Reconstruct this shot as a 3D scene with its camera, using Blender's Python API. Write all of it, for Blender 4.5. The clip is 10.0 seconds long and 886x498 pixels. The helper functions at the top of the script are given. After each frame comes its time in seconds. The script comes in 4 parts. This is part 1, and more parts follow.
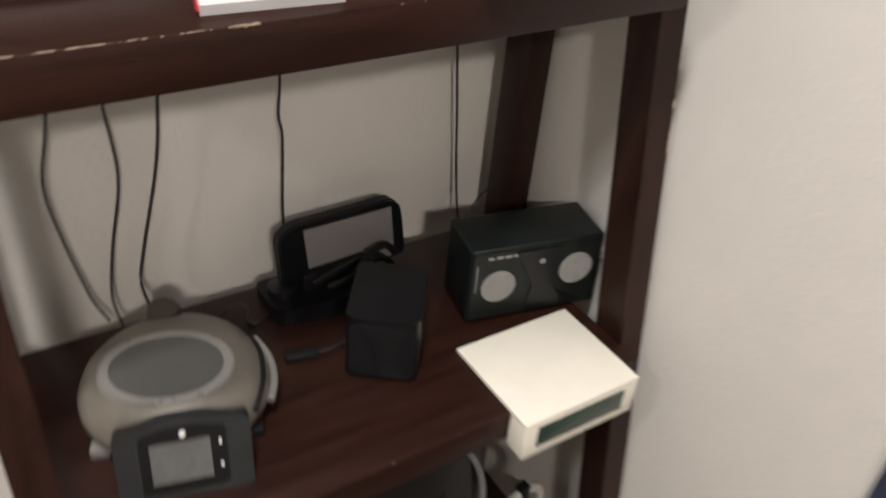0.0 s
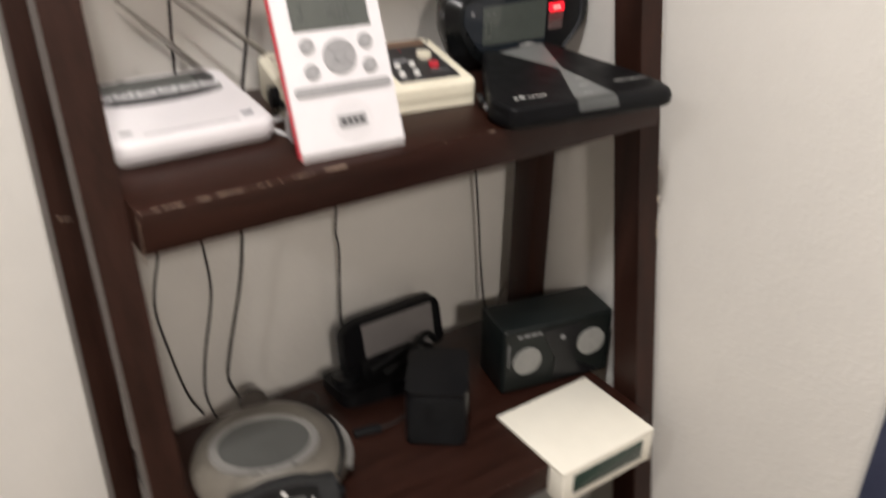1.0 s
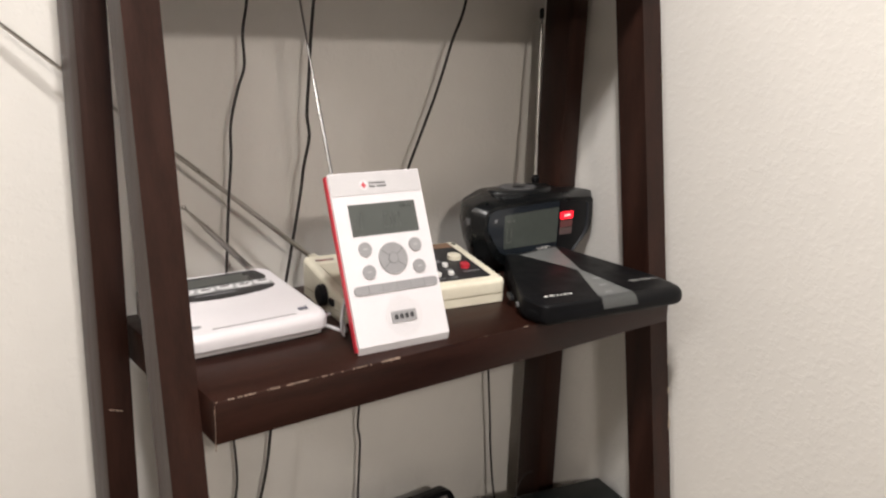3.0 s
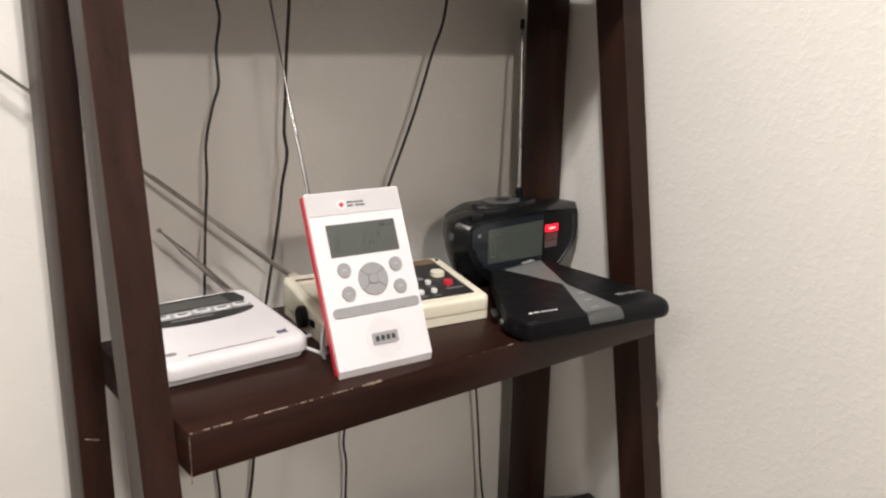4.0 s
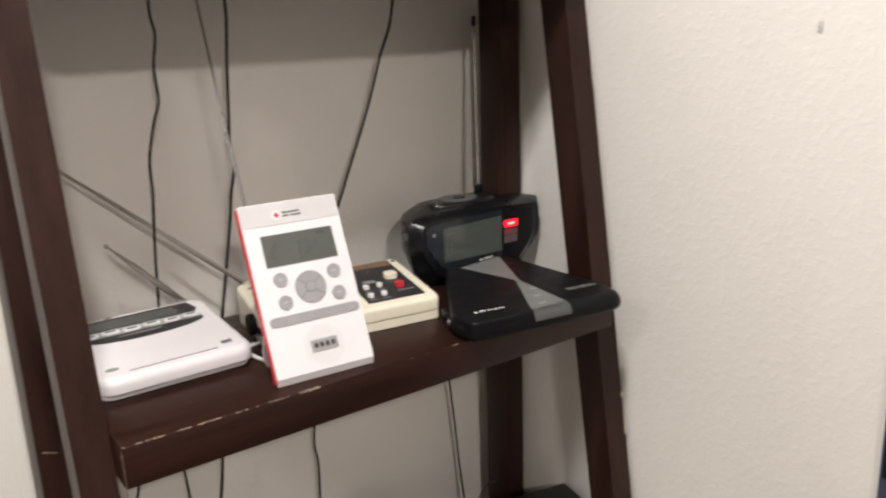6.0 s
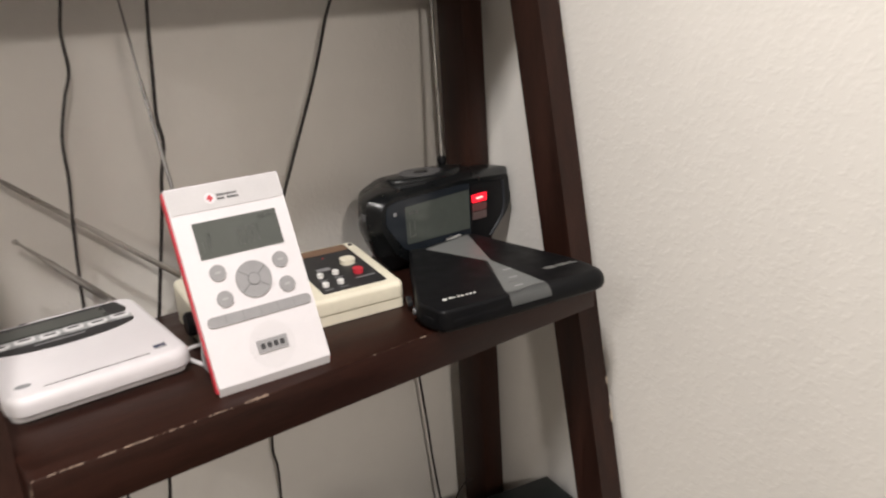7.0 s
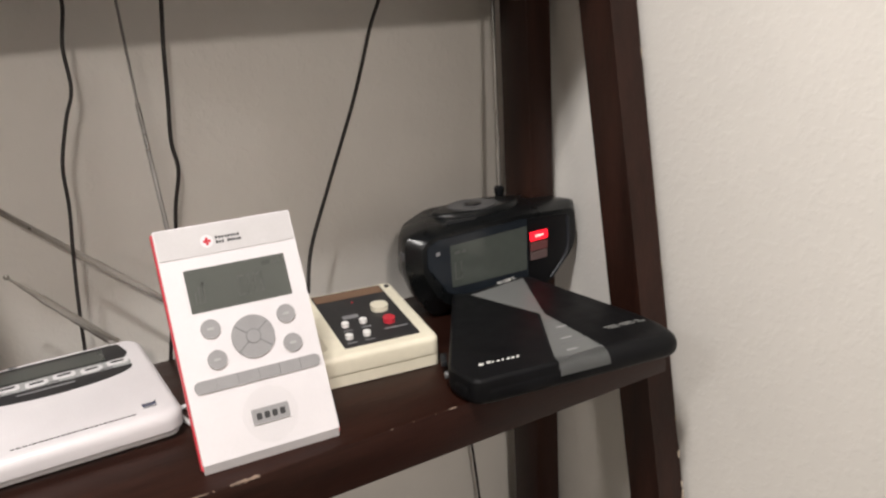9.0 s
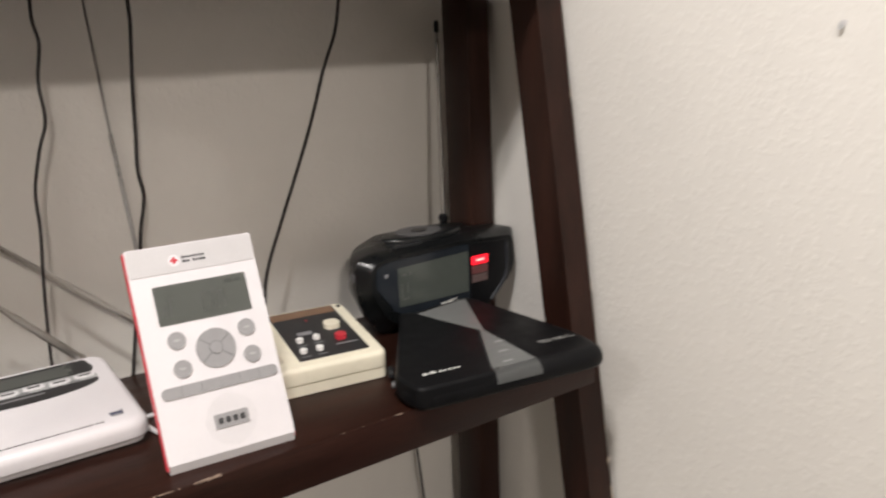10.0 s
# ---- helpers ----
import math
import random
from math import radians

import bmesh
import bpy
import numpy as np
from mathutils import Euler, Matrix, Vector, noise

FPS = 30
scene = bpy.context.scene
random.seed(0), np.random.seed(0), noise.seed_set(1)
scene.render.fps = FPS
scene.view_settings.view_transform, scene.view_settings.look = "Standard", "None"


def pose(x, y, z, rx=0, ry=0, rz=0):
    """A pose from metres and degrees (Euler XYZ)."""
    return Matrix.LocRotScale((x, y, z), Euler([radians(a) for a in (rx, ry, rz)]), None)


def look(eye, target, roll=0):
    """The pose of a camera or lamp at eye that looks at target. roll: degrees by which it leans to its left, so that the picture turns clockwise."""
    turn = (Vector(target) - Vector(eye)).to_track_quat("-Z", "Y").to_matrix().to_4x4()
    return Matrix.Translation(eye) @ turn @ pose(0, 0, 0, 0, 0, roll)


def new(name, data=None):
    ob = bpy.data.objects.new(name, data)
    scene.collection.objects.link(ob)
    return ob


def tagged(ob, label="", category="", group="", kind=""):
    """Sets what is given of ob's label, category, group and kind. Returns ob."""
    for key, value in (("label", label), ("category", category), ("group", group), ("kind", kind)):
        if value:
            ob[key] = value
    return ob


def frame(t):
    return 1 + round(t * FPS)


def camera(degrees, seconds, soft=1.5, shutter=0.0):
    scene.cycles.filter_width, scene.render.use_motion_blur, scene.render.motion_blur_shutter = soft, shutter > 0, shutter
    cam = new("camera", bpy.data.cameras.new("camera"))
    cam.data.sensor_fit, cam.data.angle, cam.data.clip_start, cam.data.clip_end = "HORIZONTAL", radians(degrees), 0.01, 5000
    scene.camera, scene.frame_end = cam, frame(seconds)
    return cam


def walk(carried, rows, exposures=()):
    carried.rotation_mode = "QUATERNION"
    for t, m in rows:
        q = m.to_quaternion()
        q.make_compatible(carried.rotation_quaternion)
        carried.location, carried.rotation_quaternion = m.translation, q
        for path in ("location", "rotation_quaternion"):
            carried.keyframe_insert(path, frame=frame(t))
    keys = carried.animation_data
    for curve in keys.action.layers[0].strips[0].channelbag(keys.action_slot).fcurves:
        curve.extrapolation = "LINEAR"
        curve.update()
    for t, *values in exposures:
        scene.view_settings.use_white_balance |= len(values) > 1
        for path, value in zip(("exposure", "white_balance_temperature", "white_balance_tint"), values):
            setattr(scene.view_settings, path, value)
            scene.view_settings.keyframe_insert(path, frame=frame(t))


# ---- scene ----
cam = camera(55.8, 10.0, soft=2.2, shutter=0.9)
PATH = [
    (0, (-0.011, -0.549, 1.376), (0.935, 0.776, 0.215), 5.7),
    (0.3, (-0.047, -0.65, 1.417), (0.902, 0.702, 0.289), 8.1),
    (0.5, (-0.068, -0.694, 1.45), (0.88, 0.69, 0.36), 4.6),
    (1, (-0.151, -0.677, 1.465), (0.853, 0.772, 0.52), 0.9),
    (1.2, (-0.192, -0.65, 1.483), (0.858, 0.807, 0.604), -2.3),
    (1.5, (-0.216, -0.665, 1.492), (0.846, 0.883, 0.801), -7.3),
    (2, (-0.252, -0.669, 1.498), (0.911, 0.831, 0.867), -3.4),
    (2.5, (-0.263, -0.67, 1.481), (0.932, 0.816, 0.876), 1.7),
    (2.7, (-0.267, -0.674, 1.479), (0.913, 0.851, 0.949), 2.3),
    (3.8, (-0.245, -0.665, 1.492), (0.939, 0.869, 0.999), 1.1),
    (4, (-0.242, -0.663, 1.491), (0.956, 0.862, 1.0), 1.0),
    (4.5, (-0.238, -0.648, 1.498), (0.971, 0.867, 1.006), 0.4),
    (5, (-0.204, -0.679, 1.497), (0.978, 0.849, 0.982), -0.1),
    (5.5, (-0.195, -0.707, 1.513), (0.947, 0.85, 0.993), -0.3),
    (6, (-0.162, -0.729, 1.513), (0.971, 0.833, 0.987), -2.0),
    (6.2, (-0.156, -0.736, 1.512), (0.989, 0.817, 0.984), -2.3),
    (7.3, (-0.068, -0.594, 1.48), (1.12, 0.902, 0.889), -3.9),
    (7.5, (-0.051, -0.569, 1.499), (1.103, 0.948, 0.894), -4.6),
    (8, (0.024, -0.544, 1.495), (1.062, 1.066, 0.92), -5.0),
    (8.5, (0.036, -0.557, 1.478), (1.022, 1.076, 0.877), -3.5),
    (9, (0.033, -0.566, 1.492), (1.034, 1.069, 0.925), -3.3),
    (9.5, (-0.005, -0.599, 1.492), (1.057, 1.013, 0.97), -3.7),
    (10, (-0.006, -0.632, 1.5), (1.11, 0.952, 1.006), -2.3),
]
walk(cam, [(t, look(eye, target, roll)) for t, eye, target, roll in PATH], [(0.0, 0.27), (0.5, 0.38), (1.1, 0.18), (2.5, 0.22), (5.5, 0.22), (6.2, 0.17), (8.0, 0.12), (10.0, 0.1)])
scene.view_settings.exposure = 0.0

# ---- world and lamps ----
world = bpy.data.worlds.new("room_air")
scene.world = world
world.use_nodes = True
world.node_tree.nodes["Background"].inputs[0].default_value = (1.0, 0.96, 0.91, 1)
world.node_tree.nodes["Background"].inputs[1].default_value = 0.012

WALL_Y, WALL_X, CEILING = 0.33, 0.695, 2.5
COOL, WARM = (1.0, 0.955, 0.925), (1.0, 0.900, 0.812)
LAMPS = [(-0.08, -0.49, 12.0, 0.09, COOL), (-0.24, -0.60, 10.5, 0.09, COOL), (-1.75, -0.67, 12.5, 0.16, COOL), (-0.58, -2.45, 43.0, 0.24, WARM)]
for lx, ly, watts, wide, tone in LAMPS:
    lamp = bpy.data.lights.new("downlight_lamp", "AREA")
    lamp.shape, lamp.size, lamp.energy, lamp.color = "DISK", wide, watts, tone
    new("downlight_lamp", lamp).matrix_world = look((lx, ly, CEILING - 0.03), (lx + 0.12, ly + 0.25, 0))


# ---- materials ----
def material(name, colour, rough=0.5, metal=0.0, vary=0.12, scale=30.0, bump=0.0, bump_scale=200.0, coat=0.0, stretch=(1, 1, 1), spec=0.5):
    m = bpy.data.materials.new(name)
    m.use_nodes = True
    nt = m.node_tree
    b = nt.nodes["Principled BSDF"]
    co = nt.nodes.new("ShaderNodeTexCoord")
    mp = nt.nodes.new("ShaderNodeMapping")
    mp.inputs["Scale"].default_value = stretch
    nt.links.new(co.outputs["Object"], mp.inputs[0])
    n1 = nt.nodes.new("ShaderNodeTexNoise")
    n1.inputs["Scale"].default_value, n1.inputs["Detail"].default_value = scale, 6
    n2 = nt.nodes.new("ShaderNodeTexNoise")
    n2.inputs["Scale"].default_value, n2.inputs["Detail"].default_value = scale * 9, 4
    for n in (n1, n2):
        nt.links.new(mp.outputs[0], n.inputs[0])
    mixn = nt.nodes.new("ShaderNodeMix")
    mixn.data_type = "FLOAT"
    mixn.inputs[0].default_value = 0.35
    nt.links.new(n1.outputs[0], mixn.inputs[2])
    nt.links.new(n2.outputs[0], mixn.inputs[3])
    ramp = nt.nodes.new("ShaderNodeValToRGB")
    lo = [c * (1 - vary * 1.6) for c in colour]
    hi = [min(1, c * (1 + vary * 1.4)) for c in colour]
    ramp.color_ramp.elements[0].position, ramp.color_ramp.elements[1].position = 0.3, 0.7
    ramp.color_ramp.elements[0].color, ramp.color_ramp.elements[1].color = (*lo, 1), (*hi, 1)
    nt.links.new(mixn.outputs[0], ramp.inputs[0])
    nt.links.new(ramp.outputs[0], b.inputs["Base Color"])
    rr = nt.nodes.new("ShaderNodeMapRange")
    rr.inputs[1].default_value, rr.inputs[2].default_value = 0.3, 0.7
    rr.inputs[3].default_value, rr.inputs[4].default_value = max(0.02, rough * 0.85), min(1, rough * 1.18)
    nt.links.new(n1.outputs[0], rr.inputs[0])
    nt.links.new(rr.outputs[0], b.inputs["Roughness"])
    b.inputs["Metallic"].default_value = metal
    b.inputs["Specular IOR Level"].default_value = spec
    b.inputs["Coat Weight"].default_value = coat
    b.inputs["Coat Roughness"].default_value = 0.18
    if bump:
        n3 = nt.nodes.new("ShaderNodeTexNoise")
        n3.inputs["Scale"].default_value, n3.inputs["Detail"].default_value = bump_scale, 5
        nt.links.new(mp.outputs[0], n3.inputs[0])
        bp = nt.nodes.new("ShaderNodeBump")
        bp.inputs["Strength"].default_value, bp.inputs["Distance"].default_value = bump, 0.002
        nt.links.new(n3.outputs[0], bp.inputs["Height"])
        nt.links.new(bp.outputs[0], b.inputs["Normal"])
    return m


def plaster(name, colour):
    """Painted drywall with a sprayed, flattened texture."""
    m = material(name, colour, 0.72, vary=0.025, scale=3.0)
    nt = m.node_tree
    b = nt.nodes["Principled BSDF"]
    co = [n for n in nt.nodes if n.type == "TEX_COORD"][0]
    big = nt.nodes.new("ShaderNodeTexNoise")
    big.inputs["Scale"].default_value, big.inputs["Detail"].default_value, big.inputs["Distortion"].default_value = 120, 2, 0.2
    fine = nt.nodes.new("ShaderNodeTexNoise")
    fine.inputs["Scale"].default_value, fine.inputs["Detail"].default_value = 330, 2
    for n in (big, fine):
        nt.links.new(co.outputs["Object"], n.inputs[0])
    step = nt.nodes.new("ShaderNodeMapRange")
    step.interpolation_type = "SMOOTHSTEP"
    step.inputs[1].default_value, step.inputs[2].default_value = 0.44, 0.70
    nt.links.new(big.outputs[0], step.inputs[0])
    add = nt.nodes.new("ShaderNodeMath")
    add.operation = "MULTIPLY_ADD"
    add.inputs[1].default_value = 0.12
    nt.links.new(fine.outputs[0], add.inputs[0])
    nt.links.new(step.outputs[0], add.inputs[2])
    bp = nt.nodes.new("ShaderNodeBump")
    bp.inputs["Strength"].default_value, bp.inputs["Distance"].default_value = 0.19, 0.0012
    nt.links.new(add.outputs[0], bp.inputs["Height"])
    nt.links.new(bp.outputs[0], b.inputs["Normal"])
    return m


def glow(name, colour, strength):
    m = bpy.data.materials.new(name)
    m.use_nodes = True
    b = m.node_tree.nodes["Principled BSDF"]
    b.inputs["Base Color"].default_value = (*colour, 1)
    b.inputs["Emission Color"].default_value = (*colour, 1)
    b.inputs["Emission Strength"].default_value = strength
    return m


WALL = plaster("cream_wall_paint", (0.70, 0.677, 0.640))
CEIL = plaster("white_ceiling_paint", (0.8, 0.79, 0.76))
FLOOR = material("brown_carpet", (0.13, 0.105, 0.08), 0.95, vary=0.2, scale=60, bump=0.8, bump_scale=500)
WOOD_X = material("espresso_wood_across", (0.0215, 0.0077, 0.0051), 0.36, vary=0.34, scale=9, bump=0.10, bump_scale=90, spec=0.22, stretch=(0.6, 6, 6))
WOOD_Z = material("espresso_wood_upright", (0.0225, 0.0089, 0.0061), 0.40, vary=0.34, scale=9, bump=0.10, bump_scale=90, spec=0.22, stretch=(6, 6, 0.6))
FLECK = material("chipped_pale_wood", (0.42, 0.36, 0.29), 0.7, vary=0.3, scale=200)
BARE = material("bare_worn_wood", (0.20, 0.14, 0.105), 0.7, vary=0.5, scale=120)
WHITE = material("white_plastic", (0.66, 0.635, 0.652), 0.38, vary=0.02, scale=40, bump=0.04, bump_scale=900)
BAND = material("soft_grey_band_plastic", (0.52, 0.505, 0.51), 0.42, vary=0.03, scale=40)
PEARL = material("pearl_grey_plastic", (0.66, 0.65, 0.66), 0.35, vary=0.03, scale=40)
RED = material("red_plastic", (0.50, 0.028, 0.045), 0.4, vary=0.06)
BUTTON = material("grey_button_plastic", (0.27, 0.265, 0.27), 0.5, vary=0.05, scale=60)
STRIP_GREY = material("silver_grey_strip", (0.33, 0.335, 0.335), 0.4, vary=0.08, scale=60)
HOLE = material("pale_grille_hole", (0.52, 0.51, 0.515), 0.5, vary=0.05)
BUTTON_L = material("pale_button_mark", (0.36, 0.36, 0.36), 0.5, vary=0.04)
BUTTON_D = material("grey_line_plastic", (0.17, 0.17, 0.175), 0.5, vary=0.05, scale=60)
LCD = material("lcd_olive_glass", (0.088, 0.094, 0.086), 0.16, vary=0.05, scale=12)
LCD_DULL = material("lcd_dull_glass", (0.105, 0.108, 0.106), 0.2, vary=0.12, scale=25)
LCD_INK = material("lcd_ink", (0.069, 0.074, 0.068), 0.3, vary=0.05)
LCD_PALE = material("lcd_pale_glass", (0.066, 0.076, 0.069), 0.1, vary=0.06, scale=12)
DARK_GREEN = material("green_display_glass", (0.030, 0.052, 0.040), 0.22, vary=0.1, scale=20)
INK = material("dark_print", (0.03, 0.03, 0.032), 0.5, vary=0.1)
INK_GREY = material("grey_print", (0.22, 0.22, 0.23), 0.5, vary=0.1)
INK_BLUE = material("dark_blue_gloss_paint", (0.048, 0.055, 0.095), 0.34, vary=0.1, scale=5, bump=0.05, bump_scale=120)
INK_WHITE = material("white_print", (0.72, 0.72, 0.70), 0.5, vary=0.04)
IVORY = material("aged_ivory_plastic", (0.70, 0.66, 0.535), 0.42, vary=0.06, scale=14, bump=0.05, bump_scale=700)
IVORY_D = material("aged_ivory_shadow_line", (0.55, 0.51, 0.40), 0.5, vary=0.06)
BROWN_STRIP = material("brown_label_strip", (0.16, 0.095, 0.06), 0.5, vary=0.12, scale=40)
PANEL = material("black_label_panel", (0.020, 0.020, 0.022), 0.42, vary=0.15, scale=40)
BLACK = material("black_satin_plastic", (0.0055, 0.0055, 0.0065), 0.40, spec=0.18, vary=0.18, scale=40, bump=0.05, bump_scale=1100)
LENS = material("tinted_window_plastic", (0.016, 0.020, 0.026), 0.16, spec=0.45, vary=0.12, scale=18)
BLACK_GG = material("black_polished_plastic", (0.0050, 0.0058, 0.0064), 0.29, spec=0.38, vary=0.15, scale=30)
BLACK_G = material("black_gloss_plastic", (0.0050, 0.0053, 0.0063), 0.31, spec=0.34, vary=0.15, scale=25)
BLACK_S = material("black_silk_plastic", (0.0046, 0.0048, 0.0056), 0.44, spec=0.16, vary=0.15, scale=40, bump=0.03, bump_scale=1400)
BLACK_M = material("black_matt_plastic", (0.0065, 0.007, 0.008), 0.55, spec=0.25, vary=0.2, scale=50, bump=0.12, bump_scale=900)
STRIPE = material("graphite_stripe_plastic", (0.15, 0.155, 0.153), 0.38, vary=0.05, scale=50)
SLATE_L = material("mid_grey_plastic", (0.075, 0.075, 0.078), 0.4, vary=0.08, scale=60)
SLATE_P = material("dim_grey_print", (0.20, 0.20, 0.195), 0.5, vary=0.4, scale=400)
SLATE = material("slate_grey_plastic", (0.0125, 0.0138, 0.0155), 0.5, vary=0.1, scale=40)
SLATE_D = material("dark_slate_plastic", (0.013, 0.015, 0.020), 0.42, vary=0.1, scale=40)
SILVER = material("champagne_silver_plastic", (0.165, 0.15, 0.128), 0.36, 0.4, vary=0.06, scale=20, bump=0.03, bump_scale=800)
SILVER_L = material("bright_silver_plastic", (0.27, 0.262, 0.25), 0.3, 0.4, vary=0.05)
KNOB = material("brown_grey_plastic", (0.062, 0.052, 0.045), 0.4, 0.2, vary=0.1, scale=30)
SMOKE = material("smoked_grey_lid", (0.075, 0.076, 0.072), 0.3, 0.1, vary=0.06, scale=30)
SCREEN = material("grey_screen_glass", (0.19, 0.18, 0.178), 0.12, vary=0.04, scale=8)
CONE = material("pale_grey_speaker_cloth", (0.22, 0.22, 0.21), 0.8, vary=0.1, scale=120, bump=0.3, bump_scale=1500)
GREEN_GREY = material("green_grey_plastic", (0.0075, 0.0095, 0.0088), 0.42, spec=0.28, vary=0.2, scale=30)
GREEN_BLACK = material("green_black_plastic", (0.006, 0.0085, 0.0085), 0.4, spec=0.3, vary=0.2, scale=30)
CREAM_BOX = material("warm_white_plastic", (0.80, 0.77, 0.68), 0.45, vary=0.02, scale=30)
CHROME = material("chrome_rod", (0.36, 0.35, 0.34), 0.3, 1.0, vary=0.05)
CHROME_D = material("dull_rod", (0.43, 0.41, 0.38), 0.32, 1.0, vary=0.08)
CORD = material("black_cord_rubber", (0.016, 0.013, 0.012), 0.55, vary=0.2, scale=60)
CORD_W = material("white_cord_rubber", (0.52, 0.51, 0.48), 0.5, vary=0.05)
BLUE = material("dark_blue_paint", (0.045, 0.052, 0.095), 0.5, vary=0.12, scale=14, bump=0.2, bump_scale=300)
LED = glow("red_led_lit", (1.0, 0.012, 0.028), 1.15)
LED_CORE = glow("red_led_core", (1.0, 0.36, 0.32), 1.6)
LED_DIM = material("dull_red_tint", (0.15, 0.055, 0.055), 0.4, vary=0.08)
LED_GREY = material("unlit_grey_window", (0.12, 0.082, 0.080), 0.4, vary=0.08)
LAMP_GLASS = glow("downlight_glass", (1.0, 0.87, 0.71), 6.0)


# ---- mesh helpers ----
def part(name, bm, mat, parent=None, label="", sharp=38):
    me = bpy.data.meshes.new(name)
    bmesh.ops.recalc_face_normals(bm, faces=bm.faces)
    bm.to_mesh(me)
    bm.free()
    me.materials.append(mat)
    for p in me.polygons:
        p.use_smooth = True
    me.set_sharp_from_angle(angle=radians(sharp))
    ob = new(name, me)
    ob.parent = parent
    if label:
        tagged(ob, label=label)
    return ob


def thing(name, label, category, x=0, y=0, z=0, yaw=0, group="", kind="", tilt=0):
    ob = new(name)
    ob.empty_display_size = 0.02
    ob.matrix_world = pose(x, y, z, tilt, 0, yaw)
    return tagged(ob, label, category, group, kind)


def bevelled(bm, width, seg=2, angle=30):
    if width > 0:
        edges = [e for e in bm.edges if len(e.link_faces) == 2 and e.calc_face_angle(0) > radians(angle)]
        bmesh.ops.bevel(bm, geom=edges, offset=width, segments=seg, profile=0.5, affect="EDGES", clamp_overlap=True)
    return bm


def box(x0, x1, y0, y1, z0, z1, bev=0.001, seg=2):
    bm = bmesh.new()
    bmesh.ops.create_cube(bm, size=1, matrix=Matrix.LocRotScale(((x0 + x1) / 2, (y0 + y1) / 2, (z0 + z1) / 2), None, (x1 - x0, y1 - y0, z1 - z0)))
    return bevelled(bm, bev, seg)


def prism(outline, z0, z1, bev=0.0, seg=2, top=None, m=None, angle=50):
    """An outline in x and y, raised from z0 to z1; top(x, y) adds height to the upper face; m turns the whole."""
    bm = bmesh.new()
    lower = [bm.verts.new((x, y, z0)) for x, y in outline]
    upper = [bm.verts.new((x, y, z1 + (top(x, y) if top else 0))) for x, y in outline]
    bm.faces.new(lower[::-1])
    bm.faces.new(upper)
    for i in range(len(outline)):
        j = (i + 1) % len(outline)
        bm.faces.new((lower[i], lower[j], upper[j], upper[i]))
    bevelled(bm, bev, seg, angle)
    if m:
        bm.transform(m)
    return bm


def pillow(outline, z0, z1, r_top, r_low, top=None, steps=6):
    """An outline raised from z0 to z1 with full round shoulders above and below."""
    n = len(outline)
    area = sum(outline[i - 1][0] * outline[i][1] - outline[i][0] * outline[i - 1][1] for i in range(n))
    turn = 1 if area > 0 else -1
    inward = []
    for i in range(n):
        a, b, c = Vector(outline[i - 1]), Vector(outline[i]), Vector(outline[(i + 1) % n])
        d = ((b - a).normalized() + (c - b).normalized()).normalized()
        inward.append(Vector((-d.y, d.x)) * turn)
    levels = [(r_low * (1 - math.sin(k / steps * math.pi / 2)), z0 + r_low * (1 - math.cos(k / steps * math.pi / 2)), 0.0) for k in range(steps + 1)]
    levels += [(r_top * (1 - math.cos(k / steps * math.pi / 2)), z1 - r_top * (1 - math.sin(k / steps * math.pi / 2)), 1.0) for k in range(steps + 1)]
    bm = bmesh.new()
    loops = []
    for inset, z, lift in levels:
        loop = []
        for (x, y), v in zip(outline, inward):
            px, py = x + v.x * inset, y + v.y * inset
            loop.append(bm.verts.new((px, py, z + lift * (top(px, py) if top else 0))))
        loops.append(loop)
    for a, b in zip(loops, loops[1:]):
        for k in range(n):
            bm.faces.new((a[k], a[(k + 1) % n], b[(k + 1) % n], b[k]))
    bm.faces.new(loops[0][::-1])
    bm.faces.new(loops[-1])
    return bm


def rrect(x0, x1, y0, y1, r, n=5):
    pts = []
    for cx, cy, a0 in ((x1 - r, y0 + r, -90), (x1 - r, y1 - r, 0), (x0 + r, y1 - r, 90), (x0 + r, y0 + r, 180)):
        for k in range(n + 1):
            a = radians(a0 + 90 * k / n)
            pts.append((cx + r * math.cos(a), cy + r * math.sin(a)))
    return pts


def rounded(points, r, n=4):
    """Rounds the corners of a polygon."""
    out = []
    k = len(points)
    for i in range(k):
        p, a, b = Vector(points[i]), Vector(points[i - 1]), Vector(points[(i + 1) % k])
        da, db = (a - p), (b - p)
        q = min(r, da.length * 0.45, db.length * 0.45)
        s, e = p + da.normalized() * q, p + db.normalized() * q
        for j in range(n + 1):
            t = j / n
            v = s * (1 - t) ** 2 + p * 2 * t * (1 - t) + e * t * t
            out.append((v.x, v.y))
    return out


def ring(cx, cy, rx, ry=None, n=40):
    ry = ry or rx
    return [(cx + rx * math.cos(2 * math.pi * k / n), cy + ry * math.sin(2 * math.pi * k / n)) for k in range(n)]


def lathe(profile, n=40, sx=1.0, sy=1.0, m=None):
    """Turns (radius, z) pairs round the z axis, stretched by sx and sy."""
    bm = bmesh.new()
    loops = []
    for r, z in profile:
        loops.append([bm.verts.new((r * sx * math.cos(2 * math.pi * k / n), r * sy * math.sin(2 * math.pi * k / n), z)) for k in range(n)])
    for a, b in zip(loops, loops[1:]):
        for k in range(n):
            bm.faces.new((a[k], a[(k + 1) % n], b[(k + 1) % n], b[k]))
    bm.faces.new(loops[0][::-1])
    bm.faces.new(loops[-1])
    if m:
        bm.transform(m)
    return bm


